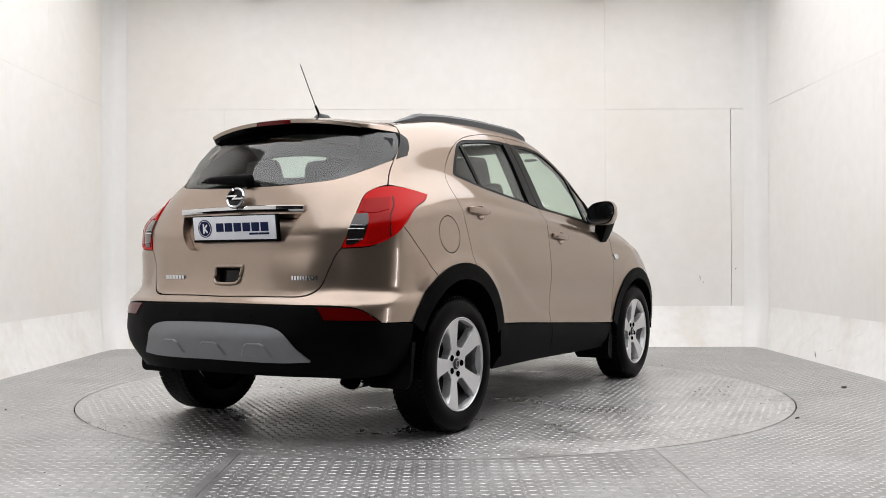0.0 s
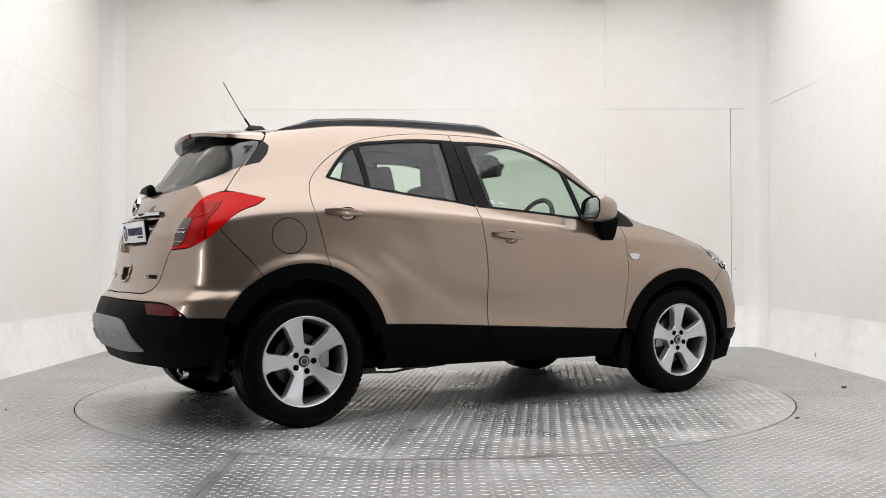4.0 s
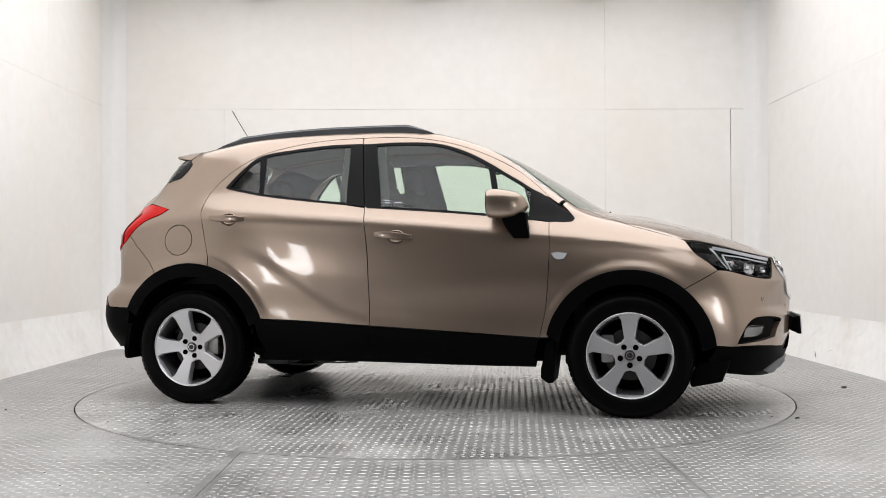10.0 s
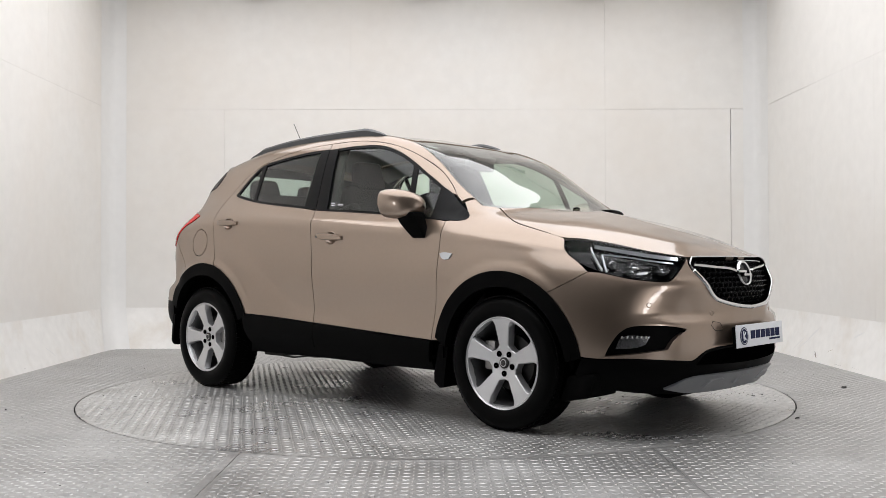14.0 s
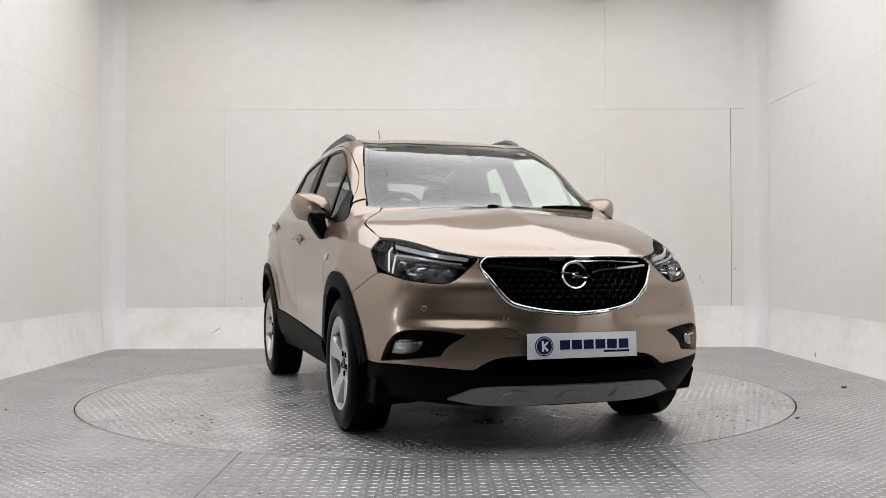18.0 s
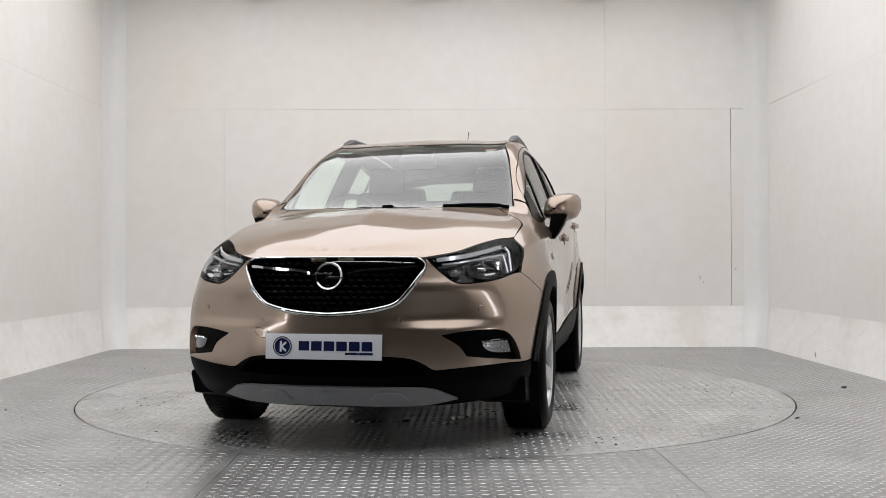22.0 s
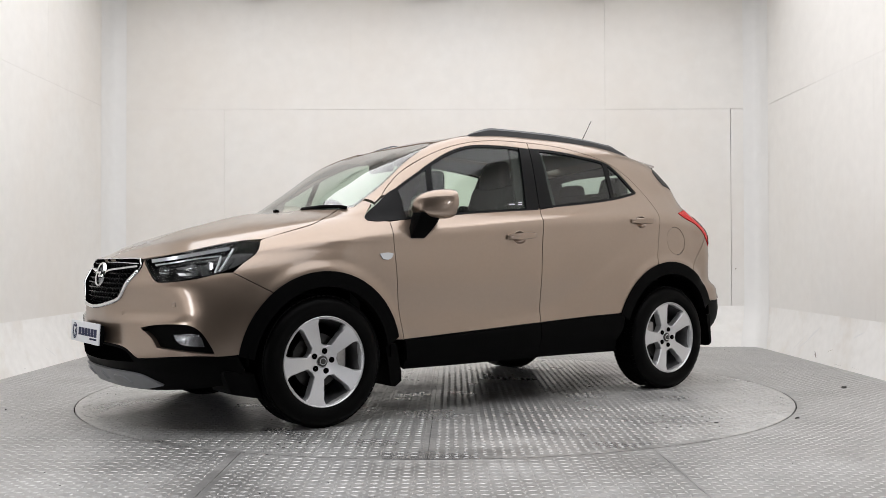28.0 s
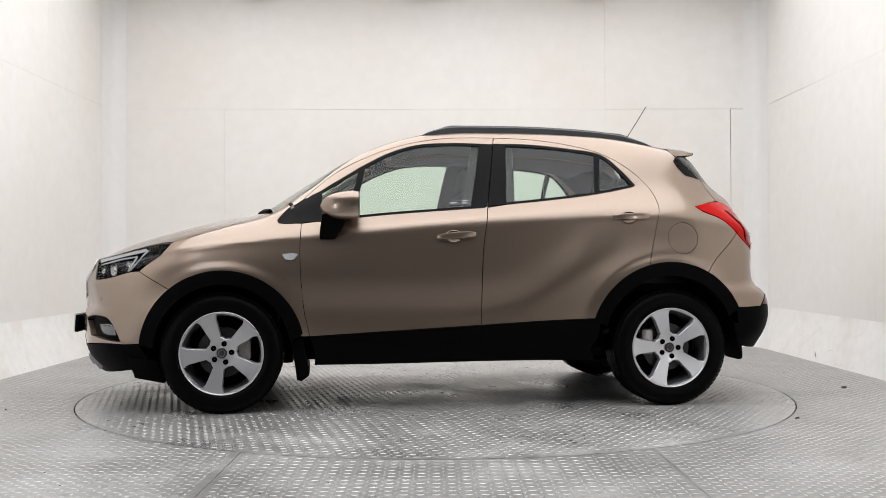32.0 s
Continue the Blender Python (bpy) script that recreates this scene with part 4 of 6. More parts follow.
    rear_glass = [(-1.838, 0, 1.203), (-1.83, .2, 1.206), (-1.80, .395, 1.217), (-1.77, .482, 1.228), (-1.666, .565, 1.272), (-1.545, .652, 1.327), (-1.446, .626, 1.43), (-1.42, .59, 1.475), (-1.545, .35, 1.515), (-1.575, 0, 1.53)]
    rg = panel("rear_window", "D", rear_glass, M_DARKGLASS, BODY["gate"], "dark tinted rear window", sym=True, cell=.08, offset=-.003, depth=.004)
    hole = [(-1.80, .30, 1.245), (-1.765, .42, 1.258), (-1.69, .475, 1.295), (-1.60, .495, 1.36), (-1.54, .46, 1.43), (-1.58, .3, 1.46)]
    hole = hole + [(x, -y, z) for x, y, z in hole[::-1]]
    panel("rear_window_border", "D", rear_glass, M_FILM, rg, sym=True, cell=.05, offset=-.008, depth=0, holes=[hole])
    pair("rear_quarter_trim", "U", [(-1.41, .605, 1.468), (-1.385, .635, 1.44), (-1.405, .66, 1.397), (-1.447, .676, 1.352), (-1.53, .664, 1.326), (-1.445, .635, 1.43)], M_GLOSS, car, "gloss black trim beside the rear window", offset=.003, depth=.01, cell=.03)


windows()


# ---- black cladding ----
def cladding():
    fd, rd = BODY["fdoor"], BODY["rdoor"]
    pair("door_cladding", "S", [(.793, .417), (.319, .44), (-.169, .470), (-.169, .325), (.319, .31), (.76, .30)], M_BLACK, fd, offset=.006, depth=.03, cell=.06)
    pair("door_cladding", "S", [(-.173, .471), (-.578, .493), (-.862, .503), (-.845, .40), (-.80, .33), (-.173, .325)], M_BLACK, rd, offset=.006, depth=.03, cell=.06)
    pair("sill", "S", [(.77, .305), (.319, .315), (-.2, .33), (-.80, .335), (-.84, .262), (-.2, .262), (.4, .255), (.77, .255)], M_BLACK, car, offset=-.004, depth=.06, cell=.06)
    fa = ring_points(1.275, .337, .452, 167, 6, 26) + ring_points(1.275, .337, .375, 4, 172, 26)
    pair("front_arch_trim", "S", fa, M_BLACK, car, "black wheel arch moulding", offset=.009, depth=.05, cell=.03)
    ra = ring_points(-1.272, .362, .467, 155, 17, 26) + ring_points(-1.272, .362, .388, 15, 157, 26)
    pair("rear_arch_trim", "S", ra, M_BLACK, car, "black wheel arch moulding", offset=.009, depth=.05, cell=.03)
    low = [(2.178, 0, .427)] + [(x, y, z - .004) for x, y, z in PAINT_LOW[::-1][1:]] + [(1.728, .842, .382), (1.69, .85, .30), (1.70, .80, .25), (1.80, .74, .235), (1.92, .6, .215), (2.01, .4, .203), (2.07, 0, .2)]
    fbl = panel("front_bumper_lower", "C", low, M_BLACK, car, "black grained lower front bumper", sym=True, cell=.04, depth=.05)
    panel("skid_plate", "C", [(2.148, 0, .291), (2.1, .38, .288), (2.066, .458, .279), (2.03, .50, .258), (1.99, .545, .232), (2.02, .39, .216), (2.08, 0, .214)], M_GREY, fbl, "satin grey front skid plate", sym=True, cell=.03, offset=.012, depth=.03)
    # thin panel over the bumper; the opening's shade is its black colour
    panel("intake", "C", [(2.176, 0, .418), (2.158, .272, .412), (2.13, .38, .395), (2.105, .43, .345), (2.16, 0, .335)], M_HOLLOW_SHADE, fbl, "lower intake as a shallow panel, its deep shade painted black", sym=True, cell=.05, offset=.0015, depth=.004)
    for z in (.352, .372, .392):
        path = [strike((4, y, z), (-1, 0, 0))[0] + Vector((-.006, 0, 0)) for y in np.linspace(-.33, .33, 17)]
        tube("intake_slat", path, .005, M_BLACK, fbl, k=6)
    rlow = [(-2.028, 0, .628)] + [(x, y, z - .004) for x, y, z in REAR_PAINT_LOW[::-1][1:]] + [(-1.70, .86, .47), (-1.715, .84, .37), (-1.75, .79, .325), (-1.86, .66, .318), (-1.95, .5, .318), (-2.01, 0, .318)]
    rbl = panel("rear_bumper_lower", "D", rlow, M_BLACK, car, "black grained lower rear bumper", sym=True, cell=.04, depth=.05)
    panel("skid_plate", "D", [(-2.065, 0, .548), (-2.058, .207, .546), (-2.045, .33, .54), (-2.033, .395, .518), (-2.012, .455, .455), (-1.985, .51, .398), (-2.018, .372, .39), (-2.044, 0, .394)], M_GREY, rbl, "satin grey rear skid plate", sym=True, cell=.03, offset=.012, depth=.03)
    pair("reflector", "D", [(-1.972, .54, .624), (-1.90, .715, .617), (-1.859, .777, .574), (-1.97, .58, .572)], M_DEEPRED, rbl, "red rear reflector", offset=.004, depth=.01, cell=.04)
    # raised ribs on the skid plates
    for y in (-.26, 0, .26):
        for x0, zc, s, who in ((3, .262, -1, fbl), (-3, .448, 1, rbl)):
            bm = bmesh.new()
            lobes = [(-.075, -.034), (-.05, .018), (-.03, .028), (.03, .028), (.05, .018), (.075, -.034)]
            front, rear = [], []
            h = .55 if who is fbl else .9
            for u, w in lobes:
                p, n = strike((x0, y + u, zc + w * h), (s, 0, 0))
                front.append(bm.verts.new(p + n * .021))
                rear.append(bm.verts.new(p + n * .008 + Vector((0, u * .18, w * .2))))
            bm.faces.new(front)
            for i in range(len(lobes)):
                j = (i + 1) % len(lobes)
                bm.faces.new((front[i], front[j], rear[j], rear[i]))
            part("rib", bm, M_GREY, who)


cladding()


# ---- lamps, grille and badges ----
def offset_path(kind, pts, off, n=6):
    """A smooth path over the form through landmarks, lifted by off."""
    q = [flat(kind, p) for p in pts]
    out = []
    for i in range(len(q) - 1):
        a, b = q[max(i - 1, 0)], q[i]
        c, d = q[i + 1], q[min(i + 2, len(q) - 1)]
        for k in range(n):
            out.append(catmull(a, b, c, d, k / n))
    out.append(q[-1])
    res = []
    for p in out:
        h, nn = carry(kind, p)
        res.append(h + nn * off)
    return res


HEAD = [(1.571, .748, .944), (1.65, .68, .945), (1.76, .612, .919), (1.93, .517, .878), (2.032, .414, .85), (2.03, .472, .795), (2.014, .538, .742), (1.984, .586, .739), (1.893, .691, .756), (1.787, .762, .787), (1.684, .788, .83), (1.609, .788, .886)]


def headlamps():
    lamps = []
    for s in (1, -1):
        h = new("headlamp")
        h.parent = car
        h["label"] = "dark headlamp with white light guide, unlit"
        lamps.append(h)
    t = tuple(lamps)
    pair("housing", "C", HEAD, M_GLOSS, t, offset=-.045, depth=-.043, cell=.035)
    pair("lens", "C", HEAD, M_LENS, t, offset=.001, depth=.006, cell=.04)
    # double light guide: a broad strip under the top edge, turning sharply down at its outer end
    upper = [(2.015, .456, .843), (1.929, .565, .866), (1.817, .649, .893), (1.715, .700, .914)]
    down = [(1.702, .716, .908), (1.725, .737, .875), (1.757, .749, .836), (1.790, .756, .793)]
    second = [(2.011, .483, .825), (1.935, .583, .840), (1.85, .655, .857), (1.765, .714, .873)]
    tick = [(1.764, .718, .868), (1.785, .734, .832), (1.808, .747, .788)]
    for pts, off, hw in ((upper, -.006, .0085), (down, -.006, .0035), (second, -.012, .0035), (tick, -.011, .0035)):
        path = offset_path("C", pts, off)
        for s, who in ((1, t[0]), (-1, t[1])):
            v, f = sweep([(p.x, s * p.y, p.z) for p in path], [(-.004, -hw), (.004, -hw), (.004, hw), (-.004, hw)])
            mesh_object("light_guide", v, f, M_DRL, who, smooth=False, label="white light guide strip")
    # reflector bowl with its lens, and the small outer cylinder
    for s, who in ((1, t[0]), (-1, t[1])):
        for (x, y, z, r, wide) in ((1.905, .650, .797, .040, 1.7), (1.965, .545, .792, .026, 1.4)):
            p, n = strike((4, y, z), (-1, 0, 0))
            turn = Matrix.Translation((p.x - n.x * .030, s * (p.y - n.y * .030), z)) @ Euler((0, 0, radians(s * 28))).to_matrix().to_4x4() @ Matrix.Diagonal((1, wide, 1, 1))
            bm = bmesh.new()
            lathe(bm, [(r, .012), (r * .8, -.004), (r * .45, -.012), (.004, -.014)], 24, "x")
            bmesh.ops.transform(bm, matrix=turn, verts=bm.verts[:])
            part("reflector_bowl", bm, M_LAMPBOWL, who, smooth=True)
            bm = bmesh.new()
            lathe(bm, [(r * .36, -.012), (r * .34, .004), (r * .2, .010), (.002, .012)], 18, "x")
            bmesh.ops.transform(bm, matrix=turn, verts=bm.verts[:])
            part("bulb_cover", bm, M_CHROME, who, smooth=True)
        p, n = strike((4, .718, .815), (-1, 0, 0))
        bm = bmesh.new()
        lathe(bm, [(.020, -.03), (.021, .0), (.017, .004), (.002, .005)], 18, "x")
        bmesh.ops.transform(bm, matrix=Matrix.Translation((p.x - n.x * .028, s * (p.y - n.y * .028), .815)) @ Euler((0, 0, radians(s * 38))).to_matrix().to_4x4(), verts=bm.verts[:])
        part("indicator_cup", bm, M_LAMPBOWL, who, smooth=True)


headlamps()


M_FOG = material("faceted_fog_reflector", (0.20, 0.20, 0.205), 0.2, 0.9, grain=0.6, scale=160, bump=0.6)


def fog_lamps():
    fog = [(1.829, .804, .394), (1.848, .797, .438), (1.884, .774, .500), (1.924, .742, .533), (1.99, .664, .540), (2.05, .575, .534), (2.091, .490, .518), (2.061, .560, .470), (2.042, .591, .423), (1.956, .708, .408)]
    for s, src in ((1, 0), (-1, 1)):
        f = new("fog_lamp")
        f.parent = car
        f["label"] = "fog lamp in a black recess"
        data = panel_mesh("C", fog, offset=-.03, depth=-.03, cell=.04)
        skin("bezel", data, M_BLACK, f, "", s < 0)
        lens = [(1.877, .779, .43), (1.891, .77, .477), (1.924, .742, .494), (1.996, .661, .487), (1.983, .678, .453), (1.956, .71, .436)]
        skin("reflector", panel_mesh("C", lens, offset=-.024, depth=.012, cell=.03), M_FOG, f, "dark fog reflector", s < 0)
        skin("lens", panel_mesh("C", lens, offset=-.014, depth=.008, cell=.05), M_LENS, f, "", s < 0)
        for k in range(6):
            y = .675 + .017 * k
            p, n = strike((4, y, .484), (-1, 0, 0))
            p = p - n * .020
            box("lens_facet", (p.x, s * p.y, .484), (.006, .014, .012), M_CHROME, f, bevel=.002)


fog_lamps()

GRILLE = [(2.098, 0, .858), (2.088, .15, .857), (2.053, .345, .853), (2.048, .39, .84), (2.056, .411, .81), (2.088, .38, .75), (2.131, .314, .666), (2.150, .252, .638), (2.168, .13, .616), (2.173, 0, .607)]


def grille():
    g = new("grille")
    g.parent = car
    g["label"] = "black honeycomb grille in a chrome frame"
    # shade behind the blades is painted black on this backing
    panel("backing", "C", GRILLE, M_HOLLOW_SHADE, g, sym=True, offset=-.045, depth=-.045, cell=.05)
    half = GRILLE[1:]
    path = offset_path("C", [GRILLE[0]] + half, .003, 5)
    loop = [Vector(p) for p in path] + [Vector((p.x, -p.y, p.z)) for p in path[-2:0:-1]]
    low = [p for p in path if p.z < .80]
    low = low + [Vector((p.x, -p.y, p.z)) for p in low[-2::-1]]
    v, f = sweep(low, [(-.004, -.009), (.006, -.008), (.009, .0), (.006, .008), (-.004, .009)])
    mesh_object("chrome_frame", v, f, M_CHROME, g, label="polished chrome lower surround")
    tube("frame_rim", loop, .0042, M_CHROME, g, closed=True, k=6)
    poly = [(p.y, p.z) for p in path] + [(-p.y, p.z) for p in path[-2:0:-1]]
    # rows of small peaked blades
    bm = bmesh.new()
    for r in range(9):
        z = .635 + r * .0245
        for i in range(-11, 12):
            y = (i + .5 * (r % 2)) * .039
            if not inside((abs(y) + .016, z), poly) or not inside((abs(y) + .016, z - .012), poly):
                continue
            p, n = strike((4, y, z), (-1, 0, 0))
            p = p - n * .022
            a = [bm.verts.new((p.x - .012, y - .019, z - .004)), bm.verts.new((p.x + .004, y - .008, z + .003)), bm.verts.new((p.x + .004, y + .008, z + .003)), bm.verts.new((p.x - .012, y + .019, z - .004))]
            b = [bm.verts.new(v.co + Vector((-.006, 0, -.0075))) for v in a]
            for k in range(3):
                bm.faces.new((a[k], a[k + 1], b[k + 1], b[k]))
            bm.faces.new(a)
            bm.faces.new(b[::-1])
            # side wall that joins the blade to the row below
            if r:
                add_box(bm, (p.x - .013, y, z - .0125), (.010, .0016, .015))
    part("honeycomb", bm, M_GRILLE, g)
    for s in (1, -1):
        wing = [(2.125, .085, .782), (2.12, .11, .79), (2.112, .16, .797), (2.10, .25, .805), (2.075, .35, .815), (2.065, .385, .818)]
        pth = offset_path("C", wing, -.006)
        v, f = sweep([(p.x, s * p.y, p.z) for p in pth], [(-.006, -.0055), (.006, -.0045), (.006, .0045), (-.006, .0055)])
        mesh_object("chrome_wing", v, f, M_CHROME, g, smooth=False)
    tube("top_bar", offset_path("C", [(2.098, 0, .838), (2.085, .18, .836), (2.055, .37, .832)], -.015), .004, M_CHROME, g, k=6)


grille()


def badge(x, y, z, r, tilt, sign):
    """A chrome ring crossed by a bar on a dark disc."""
    b = new("badge")
    b.parent = car
    b["label"] = "round chrome badge"
    turn = Matrix.Translation((x, y, z)) @ Euler((0, radians(tilt), 0)).to_matrix().to_4x4()
    bm = bmesh.new()
    lathe(bm, [(r - .012, 0), (r - .012, sign * .012), (r - .005, sign * .016), (r, sign * .010), (r, 0)], 40, "x")
    bmesh.ops.transform(bm, matrix=turn, verts=bm.verts[:])
    part("ring", bm, M_CHROME, b, smooth=True)
    bm = bmesh.new()
    lathe(bm, [(r - .011, sign * .002), (.001, sign * .002)], 32, "x")
    bmesh.ops.transform(bm, matrix=turn, verts=bm.verts[:])
    part("disc", bm, M_GLOSS, b)
    bm = bmesh.new()
    add_box(bm, (sign * .009, sign * r * -.42, r * .13), (.012, r * 1.25, r * .17), Matrix.Identity(4), .002)
    add_box(bm, (sign * .009, sign * r * .42, -r * .13), (.012, r * 1.25, r * .17), Matrix.Identity(4), .002)
    add_box(bm, (sign * .010, 0, 0), (.011, r * .62, r * .16), Euler((sign * radians(38), 0, 0)).to_matrix().to_4x4(), .002)
    bmesh.ops.transform(bm, matrix=turn, verts=bm.verts[:])
    part("bar", bm, M_CHROME, b, smooth=True)


badge(2.128, 0, .772, .065, -12, 1)
badge(-1.912, 0, 1.143, .054, 16, -1)


def number_plate(name, m, width, height, back):
    """A dealer's show plate: white board, navy roundel and bars in place of the lettering."""
    p = new(name)
    p.parent = car
    p.matrix_local = m
    p["label"] = "white show plate with navy roundel and bars"
    if back:
        edge = -.008 if height < .11 else .018
        box("holder", (0, 0.012, -.004), (width + edge, .02, height + edge), M_BLACK, p, bevel=.004)
    box("board", (0, 0, 0), (width, .006, height), M_WHITE, p, bevel=.002)
    bm = bmesh.new()
    lathe(bm, [(.043 * height / .11, -.0036), (.043 * height / .11, -.0052), (.001, -.0052)], 32, "y", (-width * .352, 0, 0))
    part("roundel", bm, M_NAVY, p)
    bm = bmesh.new()
    lathe(bm, [(.038 * height / .11, -.0056), (.0355 * height / .11, -.0056)], 32, "y", (-width * .352, 0, 0))
    part("roundel_ring", bm, M_WHITE, p)
    box("roundel_mark", (-width * .365, -.0057, 0), (.009, .001, height * .42), M_WHITE, p)
    box("roundel_mark", (-width * .338, -.0057, 0.009), (.026, .001, .009), M_WHITE, p, Euler((0, radians(-42), 0)).to_matrix().to_4x4())
    box("roundel_mark", (-width * .338, -.0057, -.011), (.026, .001, .009), M_WHITE, p, Euler((0, radians(42), 0)).to_matrix().to_4x4())
    for i in range(6):
        x = width * (-.165 + .108 * i)
        box("print_bar", (x, -.0038, height * .03), (width * .090, .0016, height * .37), M_NAVY, p)
    for i, (x, w) in enumerate(((.245, .11), (.365, .12))):
        box("print_bar", (width * x, -.0038, -height * .26), (width * w, .0016, height * .085), M_NAVY, p)
    return p


number_plate("front_number_plate", pose(2.215, 0, .473, -3, 0, 90), .52, .109, True)
number_plate("rear_number_plate", pose(-1.932, 0, 1.000, 7, 0, -90), .52, .112, True)
box("plate_bracket", (2.19, 0, .47), (.035, .40, .085), M_BLACK, car, bevel=.006)


def tail_lamps():
    out = [(-1.884, .605, .90), (-1.854, .632, .987), (-1.80, .642, 1.088), (-1.75, .643, 1.148), (-1.69, .664, 1.178), (-1.62, .71, 1.187), (-1.517, .77, 1.166), (-1.461, .79, 1.15),
           (-1.505, .806, 1.122), (-1.60, .812, 1.083), (-1.69, .812, 1.01), (-1.745, .80, .958), (-1.82, .735, .912)]
    lamps = []
    for s in (1, -1):
        l = new("tail_lamp")
        l.parent = car
        l["label"] = "bright red wraparound tail lamp"
        lamps.append(l)
    t = tuple(lamps)
    pair("lens", "D", out, M_RED, t, offset=.004, depth=.010, cell=.02)
    smoked = [(-1.876, .622, .914), (-1.863, .627, .975), (-1.828, .638, 1.055), (-1.797, .689, 1.056), (-1.811, .704, 1.018), (-1.837, .694, .941), (-1.862, .655, .914)]
    pair("clear_section", "D", smoked, M_SMOKE, t, "dark smoked reversing section", offset=.008, depth=.006, cell=.03)
    mid = [(-1.795, .700, 1.053), (-1.742, .766, 1.063), (-1.752, .779, 1.026), (-1.770, .786, .955), (-1.822, .732, .918), (-1.836, .704, .925), (-1.819, .712, .983)]
    pair("indicator_section", "D", mid, M_MIDRED, t, "red lamp section with shade put into its colour", offset=.0075, depth=.005, cell=.03)
    # added patch: the lens's darker red gradient as one painted tone
    dark = [(-1.771, .645, 1.127), (-1.682, .731, 1.137), (-1.735, .761, 1.075), (-1.787, .718, 1.062), (-1.812, .650, 1.068)]
    pair("shaded_section", "D", dark, M_MIDRED, t, "darker red patch with shade painted into the lamp", offset=.0075, depth=.005, cell=.03)
    line_ = offset_path("D", [(-1.868, .625, .985), (-1.84, .698, .984)], .010)
    rib = offset_path("D", [(-1.672, .740, 1.139), (-1.706, .768, 1.098), (-1.749, .777, 1.035), (-1.766, .792, .952)], .006)
    # ribs across the clear section
    for k in (0, 2):
        z = .935 + .030 * k
        a = offset_path("D", [(-1.870 + .010 * k, .630, z), (-1.838 + .006 * k, .690 + .003 * k, z)], .013, 3)
        for s, who in ((1, t[0]), (-1, t[1])):
            tube("lens_flute", [(p.x, s * p.y, p.z) for p in a], .0022, M_LAMPBOWL, who, k=5)
    for s, who in ((1, t[0]), (-1, t[1])):
        tube("divider", [(p.x, s * p.y, p.z) for p in line_], .003, M_CHROME, who, k=5)
        tube("lens_rib", [(p.x, s * p.y, p.z) for p in rib], .004, M_DEEPRED, who, k=6)


tail_lamps()


# ---- tail fittings ----
def tail_fittings():
    gate = BODY["gate"]
    path = offset_path("D", [(-1.87, .385, 1.083), (-1.885, .2, 1.088), (-1.893, 0, 1.09), (-1.885, -.2, 1.088), (-1.87, -.385, 1.083)], .006)
    v, f = sweep(path, [(-.012, -.014), (.008, -.014), (.012, -.006), (.010, .010), (.004, .013), (-.012, .013)])
    mesh_object("chrome_strip", v, f, M_CHROME, gate, smooth=False, label="chrome strip above the plate")
    gp = [(-1.97, y, z) for y, z in ((.084, .818), (.078, .746), (.060, .731), (-.060, .731), (-.078, .746), (-.084, .818))]
    lp = []
    for p in soften([flat("D", q) for q in gp], .012):
        h, n = carry("D", p)
        lp.append(h + n * .002)
    tube("grip_surround", lp, .009, M_PAINT, gate, closed=True, k=6)
    for y0, y1, n in ((.425, .285, 6), (-.375, -.505, 9)):
        for i in range(n):
            y = y0 + (y1 - y0) * (i + .5) / n
            h, nn = strike((-4, y, .762), (1, 0, 0))
            box("letter_bar", tuple(h + nn * .003), (.006, abs(y1 - y0) / n * .72, .020), M_CHROME, gate)
    # spoiler: upper skin, black underside, brake light
    rows, cols = 9, 25
    top, under = [], []
    for i in range(cols):
        v = -1 + 2 * i / (cols - 1)
        x1 = -1.652 + .085 * abs(v) ** 2.6
        z1 = 1.548 - .040 * v * v
        x0 = -1.384 - .004 * (1 - v * v)
        h0, n0 = strike((x0, .572 * v, 4), (0, 0, -1))
        for k in range(rows):
            u = k / (rows - 1)
            z = h0.z * (1 - u) + z1 * u + .010 * math.sin(math.pi * u) * (1 - v * v) + .001
            top.append(Vector((x0 + (x1 - x0) * u, v * (.572 - .088 * u ** 1.3), z)))
        for k in range(4):
            x = x1 + .004 + (.16 - .02 * abs(v) ** 3) * k / 3
            u = (x0 - x) / (x0 - x1)
            zt = h0.z * (1 - u) + z1 * u
            under.append(Vector((x, v * (.572 - .088 * u ** 1.3) * .98, zt - .016 - (.060 - .035 * v ** 4) * (k / 3) ** .8)))
    ft = [(i * rows + k, i * rows + k + 1, (i + 1) * rows + k + 1, (i + 1) * rows + k) for i in range(cols - 1) for k in range(rows - 1)]
    lip = len(top)
    for i in range(cols):
        e = top[i * rows + rows - 1]
        top.append(e + Vector((-.003, 0, -.008)))
        top.append(e + Vector((.004, 0, -.018)))
    for i in range(cols - 1):
        a, b = i * rows + rows - 1, (i + 1) * rows + rows - 1
        c, d = lip + 2 * i, lip + 2 * (i + 1)
        ft += [(a, b, d, c), (c, d, d + 1, c + 1)]
    sp = mesh_object("spoiler", top, ft, M_PAINT, gate, label="painted roof spoiler")
    fu = [(i * 4 + k, i * 4 + k + 1, (i + 1) * 4 + k + 1, (i + 1) * 4 + k) for i in range(cols - 1) for k in range(3)]
    # ends of the spoiler, running down to the corners of the rear window
    for q in (1, -1):
        edge = [Vector((p.x, q * abs(p.y), p.z)) for p in top[(cols - 1) * rows:cols * rows]]
        root, tip = Vector((-1.412, q * .603, 1.474)), edge[-1] + Vector((.004, 0, -.014))
        low = [root.lerp(tip, (k / (rows - 1)) ** .9) for k in range(rows)]
        quads = [(k, k + 1, rows + k + 1, rows + k) for k in range(rows - 1)]
